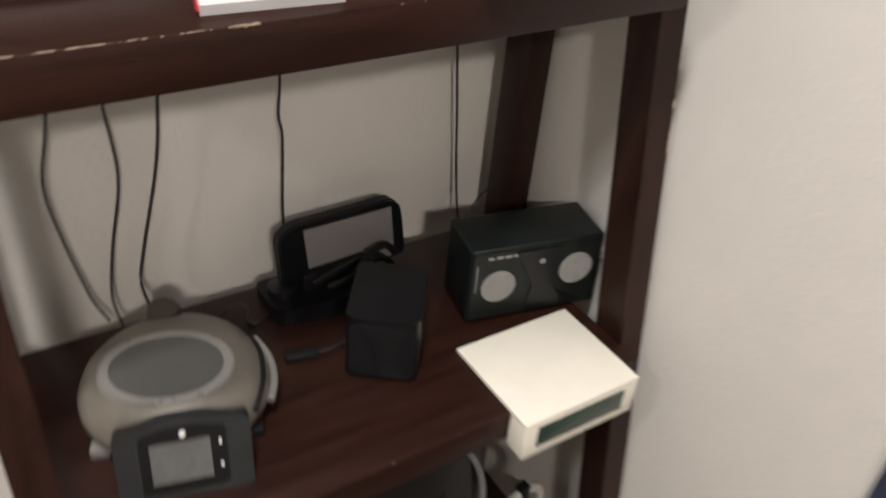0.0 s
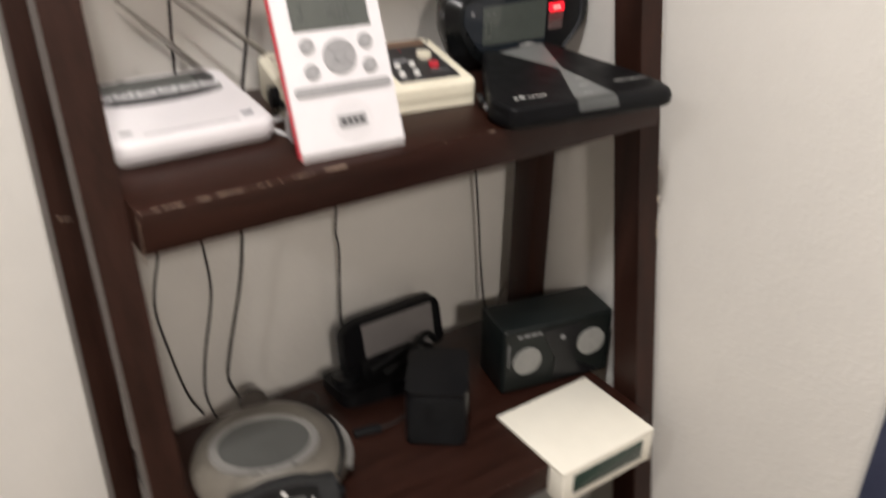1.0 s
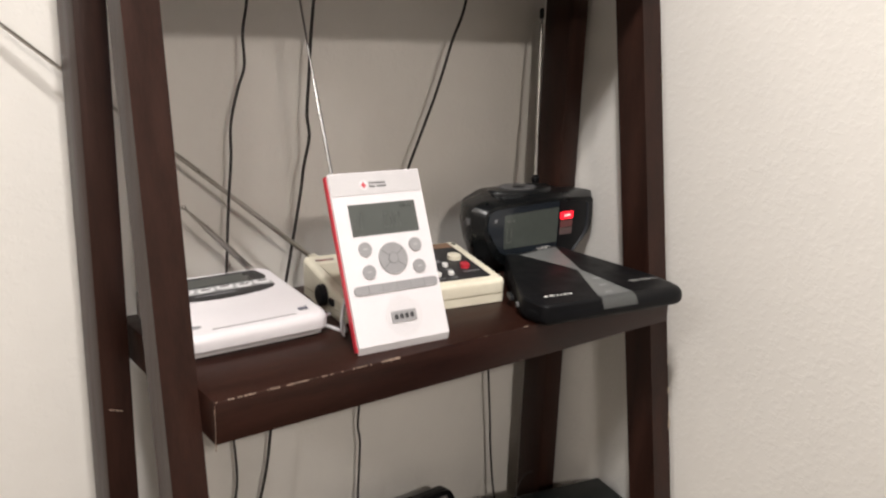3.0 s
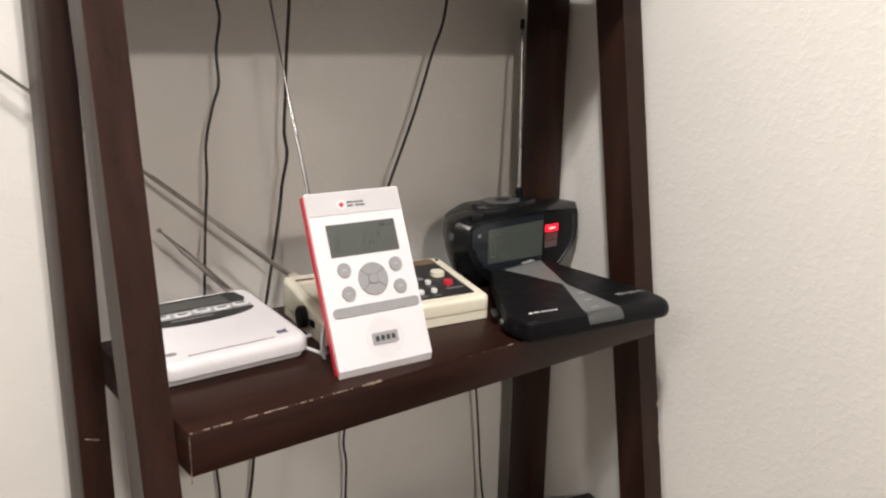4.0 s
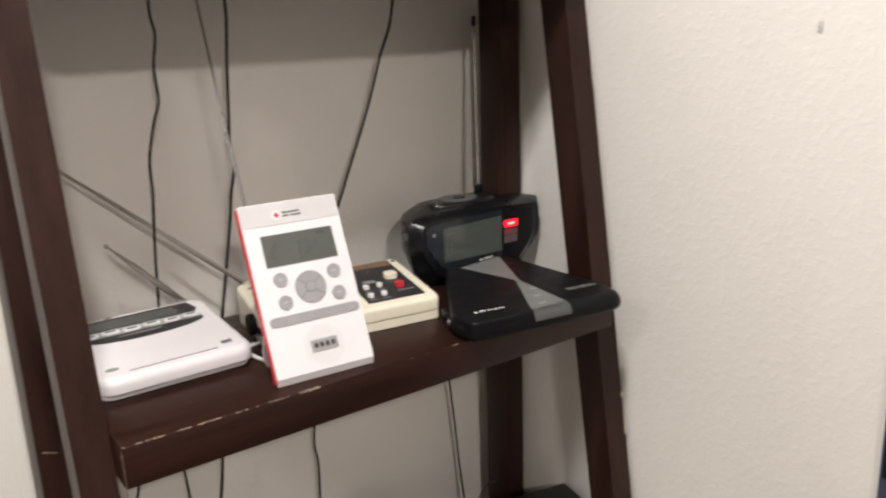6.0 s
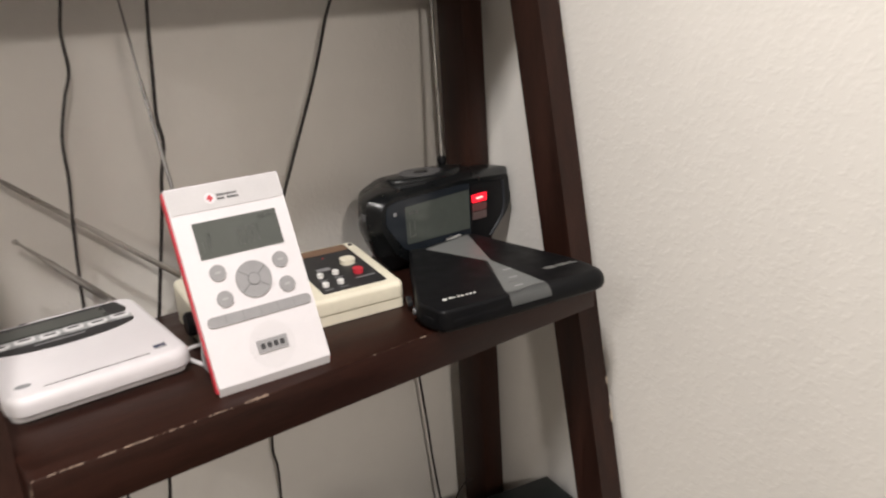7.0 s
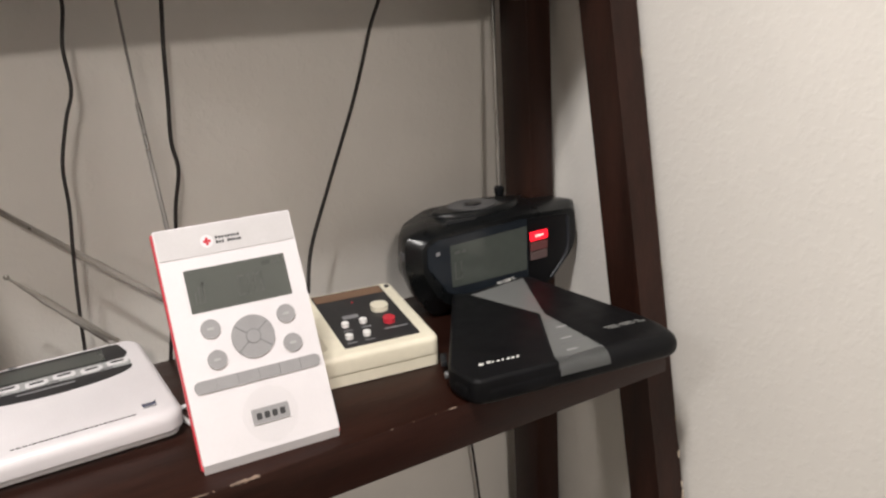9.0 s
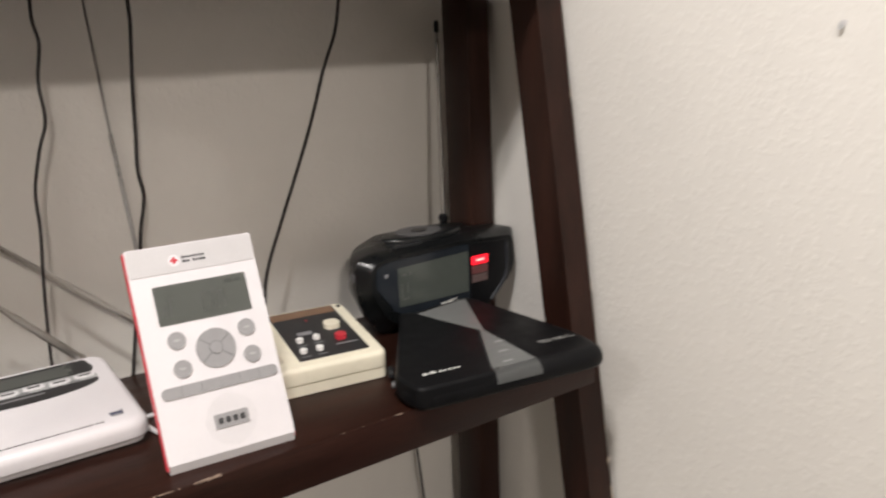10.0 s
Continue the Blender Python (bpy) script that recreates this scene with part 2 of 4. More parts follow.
def tube(points, radius, n=8, taper=1.0, closed=False):
    """A round rod or cord along a smooth line through the points."""
    pts = [Vector(p) for p in points]
    if len(pts) > 2:
        fine = []
        for i in range(len(pts) - 1):
            p0, p1, p2, p3 = pts[max(i - 1, 0)], pts[i], pts[i + 1], pts[min(i + 2, len(pts) - 1)]
            for k in range(6):
                t = k / 6
                fine.append(0.5 * ((2 * p1) + (p2 - p0) * t + (2 * p0 - 5 * p1 + 4 * p2 - p3) * t * t + (3 * p1 - p0 - 3 * p2 + p3) * t ** 3))
        pts = fine + [pts[-1]]
    bm = bmesh.new()
    loops = []
    for i, p in enumerate(pts):
        d = (pts[min(i + 1, len(pts) - 1)] - pts[max(i - 1, 0)]).normalized()
        side = d.cross(Vector((0.31, 0.87, 0.38))).normalized()
        up = side.cross(d)
        r = radius * (1 + (taper - 1) * i / (len(pts) - 1))
        loops.append([bm.verts.new(p + r * (math.cos(2 * math.pi * k / n) * side + math.sin(2 * math.pi * k / n) * up)) for k in range(n)])
    for a, b in zip(loops, loops[1:]):
        for k in range(n):
            bm.faces.new((a[k], a[(k + 1) % n], b[(k + 1) % n], b[k]))
    bm.faces.new(loops[0][::-1])
    bm.faces.new(loops[-1])
    return bm


def joined(*bms):
    out = bmesh.new()
    for b in bms:
        me = bpy.data.meshes.new("scrap")
        b.to_mesh(me)
        b.free()
        out.from_mesh(me)
        bpy.data.meshes.remove(me)
    return out


def lettering(name, text, size, mat, parent, m):
    cu = bpy.data.curves.new("scrap", "FONT")
    cu.body, cu.size, cu.extrude, cu.align_x, cu.align_y = text, size, 0.0001, "CENTER", "CENTER"
    ob = bpy.data.objects.new("scrap", cu)
    scene.collection.objects.link(ob)
    me = bpy.data.meshes.new_from_object(ob.evaluated_get(bpy.context.evaluated_depsgraph_get()))
    bpy.data.objects.remove(ob)
    me.name = name
    me.transform(m)
    me.materials.clear()
    me.materials.append(mat)
    out = new(name, me)
    out.parent = parent
    return out


# ---- room ----
def structure(name, bm, mat, label, category):
    return tagged(part(name, bm, mat), label, category, kind="structure")


structure("floor", box(-3.1, 0.8, -4.1, 0.45, -0.1, 0, 0), FLOOR, "brown short pile carpet floor", "floor")
structure("ceiling", box(-3.1, 0.8, -4.1, 0.45, CEILING, CEILING + 0.1, 0), CEIL, "white painted ceiling", "ceiling")
structure("wall_north", box(-3.1, 0.8, WALL_Y, WALL_Y + 0.12, 0, CEILING, 0), WALL, "cream painted textured drywall behind the ladder shelf", "wall")
structure("wall_east", box(WALL_X, WALL_X + 0.105, -4.1, WALL_Y, 0, CEILING, 0), WALL, "cream painted textured drywall beside the ladder shelf", "wall")
structure("wall_west", box(-3.1, -2.98, -3.98, WALL_Y, 0, CEILING, 0), WALL, "cream painted drywall across the room", "wall")
structure("wall_south", box(-3.1, WALL_X, -4.1, -3.98, 0, CEILING, 0), WALL, "cream painted drywall across the room", "wall")

for lx, ly, watts, wide, tone in LAMPS:
    dl = thing("ceiling_downlight", "round white flush ceiling light, switched on", "lamp", lx, ly, CEILING, group="ceiling downlights")
    part("trim_ring", lathe([(wide / 2 + 0.002, -0.001), (wide / 2 + 0.002, -0.008), (wide / 2 + 0.028, -0.008), (wide / 2 + 0.031, -0.004), (wide / 2 + 0.031, -0.001)], 40), WHITE, dl)
    part("diffuser", lathe([(wide / 2, -0.0045), (wide / 2, -0.0015)], 32), LAMP_GLASS, dl, "glowing frosted diffuser")

# ---- ladder shelf ----
POST_SLOPE, POST_Y = 0.149, 0.036


def front_y(z):
    return POST_Y + POST_SLOPE * (z - 1.15)


shelf = thing("ladder_shelf", "dark espresso-stained wooden ladder shelf standing in the corner", "shelf", 0.32, 0.15, 0)
OFF = Matrix.Translation((-0.32, -0.15, 0))


def leaning_post(x0, x1, depth):
    bm = bmesh.new()
    rows = []
    for z in (0.0, 1.98):
        y = front_y(z)
        rows.append([bm.verts.new(v) for v in ((x0, y, z), (x1, y, z), (x1, y + depth, z), (x0, y + depth, z))])
    bm.faces.new(rows[0][::-1])
    bm.faces.new(rows[1])
    for k in range(4):
        bm.faces.new((rows[0][k], rows[0][(k + 1) % 4], rows[1][(k + 1) % 4], rows[1][k]))
    bevelled(bm, 0.0022, 2)
    bm.transform(OFF)
    return bm


def chips(rng, count, x0, x1, y, z, spread, long=0.018):
    """Small pale flakes where the stain has worn off along an edge."""
    bm = bmesh.new()
    for _ in range(count):
        x = rng.uniform(x0, x1)
        w = rng.uniform(0.2, 1.0) ** 2 * long
        h = rng.uniform(0.0003, 0.0011) * spread
        n = 7
        upper = [bm.verts.new((x + w * k / n, y - 0.0003 + h * rng.uniform(0.3, 1.6), z + 0.0004)) for k in range(n + 1)]
        edge = [bm.verts.new((x + w * k / n, y - 0.0005, z - 0.0004)) for k in range(n + 1)]
        lower = [bm.verts.new((x + w * k / n, y - 0.0005, z - 0.0006 - h * rng.uniform(0.0, 1.0))) for k in range(n + 1)]
        for k in range(n):
            bm.faces.new((upper[k], upper[k + 1], edge[k + 1], edge[k]))
            bm.faces.new((edge[k], edge[k + 1], lower[k + 1], lower[k]))
    return bm


for x0, x1, d in ((-0.0355, -0.0015, 0.040), (0.6455, 0.682, 0.047)):
    part("front_post", leaning_post(x0, x1, d), WOOD_Z, shelf)
flecks = random.Random(11)
for k in range(9):
    z = flecks.uniform(0.93, 1.06) if k < 6 else flecks.uniform(1.2, 1.55)
    h, w = flecks.uniform(0.0018, 0.007), flecks.uniform(0.0010, 0.0026)
    y = front_y(z)
    chip = box(0.6824 - w, 0.6826, y - 0.0004, y + w * 1.4, z - h, z + h, 0.0)
    chip.transform(OFF)
    part("worn_fleck", chip, FLECK, shelf, "pale worn fleck")
for x0, x1, y0, y1 in ((-0.0395, -0.0065, 0.228, 0.290), (0.648, 0.684, 0.226, 0.279)):
    bm = box(x0, x1, y0, y1, 0, 1.98, 0.002)
    bm.transform(OFF)
    part("rear_post", bm, WOOD_Z, shelf)
rng = random.Random(4)
for top, front, back in ((0.22, -0.13, 0.276), (0.685, -0.062, 0.276), (1.15, 0.0, 0.276), (1.603, 0.067, 0.326)):
    bm = box(-0.001, 0.645, front, back, top - 0.043, top, 0.0016, 2)
    bm.transform(OFF)
    board = part("shelf_board", bm, WOOD_X, shelf)
    bm = joined(chips(rng, 36, 0.0, 0.17, front, top, 0.75, 0.010), chips(rng, 2, 0.178, 0.185, front, top, 1.9, 0.030), chips(rng, 9, 0.28, 0.63, front, top, 0.4, 0.006))
    bm.transform(OFF)
    tagged(part("worn_edge", bm, BARE, board, "pale scuffs where the stain has worn off the edge"), kind="stuff")
bm = chips(rng, 16, -0.02, 0.018, 0, 0, 1.0, 0.012)
bm.transform(OFF @ Matrix.Translation((-0.0005, -0.0005, 1.13)) @ Matrix.Rotation(radians(90), 4, "Y"))
part("worn_corner", bm, BARE, shelf, "pale worn corner")
bm = joined(*[chips(rng, 4, -0.012, 0.012, 0, 0, 1.6, 0.012) for _ in range(2)])
bm.transform(OFF @ Matrix.Translation((0.682, front_y(0.993) + 0.0005, 0.993)) @ Matrix.Rotation(radians(90), 4, "Y"))
part("post_scuff", bm, BARE, shelf, "pale scuff on the post")
bm = chips(rng, 4, -0.006, 0.006, 0, 0, 2.2, 0.010)
bm.transform(OFF @ Matrix.Translation((-0.03, 0.2277, 1.06)) @ Matrix.Rotation(radians(20), 4, "Y"))
part("post_scuff", bm, BARE, shelf, "pale scuff on the post")


# ---- white clock-like radio with a kickstand ----
EW, EH, ET = 0.115, 0.1955, 0.0105
portrait = thing("desk_radio", "upright white weather radio with red sides leaning on its stand", "radio", 0.223, 0.0175, 1.151, -4, tilt=-24)
FACE = pose(-EW / 2, 0, 0, 90, 0, 0)


def on_face(outline, d0, d1, bev=0.0, seg=2):
    """A raised piece on the radio's face, in fractions of its width and (from the top) height."""
    return prism(outline, d0, d1, bev, seg, m=FACE)


def fu(u, v):
    return u * EW, (1 - v) * EH


part("front_cover", on_face(rrect(0.0012, EW - 0.0012, 0.0075, EH, 0.0016), -0.004, 0.0, 0.0009), WHITE, portrait)
part("back_shell", on_face(rrect(0.0, EW, 0.004, EH - 0.001, 0.0016), -ET, -0.0042, 0.001), RED, portrait, "red plastic side shell")
part("top_band", on_face(rrect(0.002, EW - 0.002, EH * 0.872, EH - 0.001, 0.002), -0.001, 0.0006, 0.0003), BAND, portrait, "soft grey top band")
# lip slopes back; its grey also paints in the shade beneath the face
part("bottom_lip", prism([(0.0050, 0.0), (-0.0002, 0.0080), (0.0035, 0.0084), (0.0085, 0.0010)], 0.0018, EW - 0.0018, 0.0004, m=FACE @ Matrix(((0, 0, 1, 0), (0, 1, 0, 0), (-1, 0, 0, 0), (0, 0, 0, 1)))), BAND, portrait, "lower lip, greyed for the shade where it turns under")
x0, y1 = fu(0.156, 0.181)
x1, y0 = fu(0.876, 0.36)
disp = part("display", on_face(rrect(x0, x1, y0, y1, 0.0008), -0.001, 0.0004), LCD, portrait, "grey-green liquid crystal display")
strokes = [(0.195, 0.207, 0.275, 0.325), (0.222, 0.236, 0.255, 0.325), (0.252, 0.268, 0.240, 0.325), (0.252, 0.285, 0.240, 0.249),
           (0.500, 0.514, 0.240, 0.325), (0.514, 0.548, 0.240, 0.249), (0.514, 0.548, 0.316, 0.325), (0.575, 0.589, 0.240, 0.325), (0.589, 0.618, 0.278, 0.287),
           (0.618, 0.632, 0.240, 0.325), (0.668, 0.682, 0.240, 0.325), (0.650, 0.668, 0.240, 0.249), (0.700, 0.840, 0.198, 0.215)]
bms = []
for u0, u1, v0, v1 in strokes:
    a, b = fu(u0, v1), fu(u1, v0)
    bms.append(on_face([(a[0], a[1]), (b[0], a[1]), (b[0] + 0.0010, b[1]), (a[0] + 0.0010, b[1])], 0.0004, 0.0006))
tagged(part("display_digits", joined(*bms), LCD_INK, disp), kind="stuff")
for u, v in ((0.253, 0.433), (0.254, 0.561), (0.793, 0.437), (0.795, 0.563)):
    cx, cy = fu(u, v)
    bt = part("round_button", on_face(ring(cx, cy, 0.0077, n=28), -0.001, 0.0016, 0.0006), BUTTON, portrait, "grey round button")
    part("button_mark", on_face(rrect(cx - 0.0026, cx + 0.0026, cy - 0.0009, cy + 0.0009, 0.0004), 0.0016, 0.0019), BUTTON_L, bt)
cx, cy = fu(0.53, 0.5)
wheel = part("dial_pad", on_face(ring(cx, cy, 0.0175, n=48), -0.001, 0.0016, 0.0007), BUTTON, portrait, "grey round four-way pad")
spokes = []
for a in (38, 142, 218, 322):
    c, s = math.cos(radians(a)), math.sin(radians(a))
    p = [(0.0056, -0.0005), (0.0172, -0.0005), (0.0172, 0.0005), (0.0056, 0.0005)]
    spokes.append(on_face([(cx + x * c - y * s, cy + x * s + y * c) for x, y in p], 0.0014, 0.0018))
part("pad_groove", joined(*spokes), BUTTON_D, wheel)
part("pad_ring", on_face(ring(cx, cy, 0.0062, n=32), 0.001, 0.0019), BUTTON_D, wheel)
part("centre_button", on_face(ring(cx, cy, 0.0054, n=32), 0.001, 0.0024, 0.0006), BUTTON, wheel)
x0, cy = fu(0.062, 0.657)
x1, _ = fu(0.962, 0.657)
for k in range(6):
    a, b = x0 + (x1 - x0) * k / 6, x0 + (x1 - x0) * (k + 1) / 6
    out = rrect(a + 0.0001, b - 0.0001, cy - 0.0050, cy + 0.0050, 0.0003)
    if k in (0, 5):
        r = 0.0048
        out = rrect(a, b, cy - 0.0050, cy + 0.0050, r)
        if k == 0:
            out = [(x if x < b - r - 1e-6 else b - 0.0001, y) for x, y in out]
            out = [p for i, p in enumerate(out) if p != out[i - 1]]
        else:
            out = [(x if x > a + r + 1e-6 else a + 0.0001, y) for x, y in out]
            out = [p for i, p in enumerate(out) if p != out[i - 1]]
        seen = []
        for p in out:
            if all(abs(p[0] - q[0]) + abs(p[1] - q[1]) > 1e-5 for q in seen):
                seen.append(p)
        out = seen
    part("preset_button", on_face(out, -0.001, 0.0014, 0.0004), BUTTON, portrait)
cx, cy = fu(0.53, 0.826)
bm = bmesh.new()
for i in range(-13, 14):
    for j in range(-13, 14):
        x, y = i * 0.0017, j * 0.0017
        if x * x + y * y < 0.0225 ** 2 and not (abs(x) < 0.0165 and abs(y) < 0.0068):
            c = 0.00055
            vs = [bm.verts.new(FACE @ Vector((cx + x + c * p, cy + y + c * q, 0.0002))) for p, q in ((-1, 0), (0, -1), (1, 0), (0, 1))]
            bm.faces.new(vs)
grille = part("speaker_grille", bm, HOLE, portrait)
badge = part("badge", on_face(rrect(cx - 0.0152, cx + 0.0152, cy - 0.0062, cy + 0.0062, 0.0012), -0.001, 0.0012, 0.0004), BUTTON, portrait, "grey maker's badge")
marks = []
for k in range(4):
    u = cx - 0.0095 + k * 0.0064
    marks.append(on_face(rrect(u - 0.0023, u + 0.0021, cy - 0.0027, cy + 0.0027, 0.0012), 0.0011, 0.0014))
part("badge_mark", joined(*marks), INK, badge)
cx, cy = fu(0.36, 0.075)
cross = part("emblem", on_face(ring(cx, cy, 0.0052, n=28), 0.0004, 0.0008), WHITE, portrait, "white round emblem with a red cross")
part("red_cross", joined(on_face(rrect(cx - 0.0031, cx + 0.0031, cy - 0.0011, cy + 0.0011, 0.0002), 0.0008, 0.0011), on_face(rrect(cx - 0.0011, cx + 0.0011, cy - 0.0031, cy + 0.0031, 0.0002), 0.0008, 0.00105)), RED, cross)
letters = []
for row, count, step in ((0.0018, 8, 0.00255), (-0.0019, 9, 0.00235)):
    for k in range(count):
        if row < 0 and k == 3:
            continue
        tall = 0.00135 if k == 0 or (row < 0 and k == 4) else 0.00105
        letters.append(on_face(rrect(cx + 0.0070 + k * step, cx + 0.0070 + k * step + 0.0019, cy + row - 0.00105, cy + row + tall, 0.0003), 0.0004, 0.0008))
tagged(part("print_bars", joined(*letters), INK, portrait), kind="stuff")
inv = portrait.matrix_world.inverted()
e0, e1, e2 = inv @ Vector((0.189, 0.112, 1.305)), inv @ Vector((0.190, 0.161, 1.425)), inv @ Vector((0.197, 0.232, 1.585))
part("telescopic_antenna", joined(tube([e0, e1], 0.0019), tube([e1, e2], 0.0012)), CHROME, portrait, "thin chrome telescopic antenna")
inv = portrait.matrix_world.inverted()
part("stand_foot", tube([inv @ Vector(p) for p in ((0.186, 0.080, 1.205), (0.184, 0.088, 1.170), (0.190, 0.090, 1.1535), (0.183, 0.112, 1.1525), (0.180, 0.142, 1.1525), (0.194, 0.152, 1.1525), (0.250, 0.150, 1.1525))], 0.0022), PEARL, portrait, "bent white wire foot")
part("kickstand", tube([(-0.045, ET + 0.001, 0.085), (-0.042, 0.060, 0.024), (0.040, 0.060, 0.024), (0.043, ET + 0.001, 0.085)], 0.0018), PEARL, portrait, "bent wire kickstand")


# ---- low white table-top radio ----
wr = thing("weather_radio", "white wedge-shaped weather radio lying flat with a black display", "radio", 0.0935, 0.180, 1.15, 0)
WRX, WRY = 0.0835, 0.083


def wr_top(x, y):
    return 0.014 * (y + WRY) / (2 * WRY)


def wr_flat(outline, h, mat, name, parent=None, label="", up=0.0):
    return part(name, prism([(x - 0.0045, y + 0.003) for x, y in outline], 0.026, 0.0262 + h, 0.0, top=lambda x, y: wr_top(x, y) + up), mat, parent or wr, label)


part("base", prism(rrect(-WRX + 0.004, WRX - 0.004, -WRY + 0.009, WRY - 0.003, 0.012), 0.001, 0.010, 0.001), PEARL, wr)
part("case", pillow(rrect(-WRX, WRX, -WRY, WRY, 0.018, 7), 0.0075, 0.026, 0.009, 0.003, wr_top), WHITE, wr)
bezel = wr_flat(rounded([(-0.068, 0.037), (0.066, 0.037), (0.071, 0.047), (0.066, 0.069), (-0.066, 0.069), (-0.071, 0.045)], 0.004), 0.0003, PANEL, "display_bezel", label="black display window")
wr_flat(rrect(-0.056, 0.050, 0.040, 0.063, 0.001), 0.0006, LCD_INK, "display", bezel)
wr_flat(rrect(-0.030, -0.022, 0.0715, 0.0735, 0.0005), 0.0003, INK, "print_bar")
wr_flat(rrect(-0.018, 0.030, 0.0720, 0.0728, 0.0003), 0.0003, HOLE, "print_bar")
low = [(0.069 * math.cos(radians(a)), 0.0185 + 0.019 * math.sin(radians(a))) for a in range(180, 361, 12)]
lens = wr_flat([(0.069, 0.0205)] + [(-0.069, 0.0205)] + low[1:-1], 0.0003, PANEL, "button_lens", label="black curved legend strip")
wr_flat(rounded([(-0.069, 0.0200), (0.068, 0.0200), (0.0695, 0.0290), (0.066, 0.0375), (-0.068, 0.0375)], 0.003), 0.0002, STRIP_GREY, "button_strip", label="silver grey button strip")
for k in range(6):
    x = -0.058 + k * 0.0232
    dy = 0.0300 if k % 2 else 0.0275
    key = wr_flat(rrect(x - 0.0095, x + 0.0095, dy - 0.0042, dy + 0.0042, 0.0025), 0.0012, PEARL, "button")
    wr_flat(rrect(x - 0.0058, x + 0.0058, dy - 0.0012, dy + 0.0018, 0.0004), 0.0015, PANEL, "button_legend", key)
for k in range(3):
    wr_flat(rrect(-0.0465 + k * 0.0464 - 0.006, -0.0465 + k * 0.0464 + 0.006, 0.0215, 0.0245, 0.0005), 0.0006, BUTTON_D, "print_bars")
wr_flat(rrect(-0.03, 0.018, 0.0125, 0.0145, 0.0005), 0.0006, INK_GREY, "print_bars", lens)
words = random.Random(5)
x = -0.045
bars = []
while x < 0.050:
    w = words.uniform(0.0012, 0.0042)
    bars.append(prism([(u - 0.0045, v + 0.003) for u, v in rrect(x, min(x + w, 0.0505), -0.0735, -0.0722, 0.0002)], 0.026, 0.0264, 0.0, top=wr_top))
    x += w + words.uniform(0.0005, 0.0012)
tagged(part("print_line", joined(*bars), PANEL, wr), kind="stuff")
mark = wr_flat(rrect(0.0575, 0.0690, -0.0645, -0.0600, 0.0006), 0.0003, INK_BLUE, "logo_mark", label="small navy emblem")
wr_flat([(0.0670, -0.0605), (0.0705, -0.0560), (0.0690, -0.0600)], 0.0003, INK_BLUE, "logo_tick", mark)
wr_flat(rrect(0.0575, 0.0690, -0.0675, -0.0660, 0.0003), 0.0003, INK_GREY, "print_bar", mark)
wr_flat(ring(-0.06, -0.062, 0.007, 0.0035, 20), 0.0003, INK_GREY, "logo_mark", label="small grey oval emblem")
bm = bmesh.new()
for i in range(26):
    for j in range(9):
        x, y = -0.044 + i * 0.0034, -0.050 + j * 0.0042
        q = [bm.verts.new((x + a * 0.0006, y + b * 0.0006, 0.0263 + wr_top(x, y))) for a, b in ((-1, -1), (1, -1), (1, 1), (-1, 1))]
        bm.faces.new(q)
part("speaker_holes", bm, PEARL, wr)
inv = wr.matrix_world.inverted()
w0, w1, w2 = inv @ Vector((0.157, 0.262, 1.186)), inv @ Vector((0.112, 0.261, 1.233)), inv @ Vector((0.074, 0.260, 1.274))
way = w2 - w0
wa, wb, wc = w0 + way * 0.42, w0 + way * 0.70, w0 + way * 0.90
part("telescopic_antenna", joined(tube([w0, wa], 0.0042), tube([wa, wb], 0.0036), tube([wb, wc], 0.0029, taper=0.6), tube([wc, w2], 0.0013), lathe([(0.0006, -0.0030), (0.0022, -0.0018), (0.0027, 0.0), (0.0022, 0.0018), (0.0006, 0.0030)], 14, m=Matrix.Translation(w2) @ pose(0, 0, 0, 0, -43, 0))), CHROME_D, wr, "short chrome telescopic antenna")
part("antenna_hinge", lathe([(0.0045, -0.006), (0.0045, 0.006)], 16, m=Matrix.Translation(w0) @ pose(0, 0, 0, 90, 0, 0)), CHROME_D, wr)


# ---- aged ivory radio ----
iv = thing("weather_radio", "aged ivory plastic weather radio with a black control panel", "radio", 0.320, 0.166, 1.15, -8)
IVX, IVY = 0.112, 0.0675


def iv_top(x, y):
    return 0.018 * (y + IVY) / (2 * IVY)


def iv_flat(outline, h, mat, name, parent=None, label=""):
    return part(name, prism(outline, 0.0305, 0.0308 + h, 0.0, top=iv_top), mat, parent or iv, label)


part("case_bottom", prism(rrect(-IVX + 0.001, IVX - 0.001, -IVY + 0.001, IVY - 0.001, 0.006), 0.001, 0.012, 0.001), IVORY, iv)
part("case_seam", prism(rrect(-IVX + 0.0018, IVX - 0.0018, -IVY + 0.0018, IVY - 0.0018, 0.006), 0.011, 0.0135), IVORY_D, iv)
part("case_top", pillow(rrect(-IVX, IVX, -IVY, IVY, 0.009, 6), 0.0132, 0.0305, 0.005, 0.0006, iv_top), IVORY, iv)
pan = iv_flat(rrect(0.020, 0.097, -0.054, 0.061, 0.002), 0.0003, PANEL, "control_panel", label="black control panel")
iv_flat(rrect(0.0215, 0.0955, 0.044, 0.059, 0.001), 0.0006, BROWN_STRIP, "title_strip", pan, "brown legend strip")
iv_flat(rrect(0.0365, 0.0535, 0.000, 0.0075, 0.001), 0.0006, INK_GREY, "logo_mark", pan, "grey maker's mark")
for x, y in ((0.034, -0.013), (0.053, -0.012), (0.030, -0.037), (0.048, -0.037)):
    iv_flat(ring(x, y, 0.0039, n=18), 0.0040, INK_WHITE, "push_button", pan, "white push button")
    iv_flat(rrect(x - 0.005, x + 0.005, y - 0.0105, y - 0.0090, 0.0003), 0.0005, INK_GREY, "print_bar", pan)
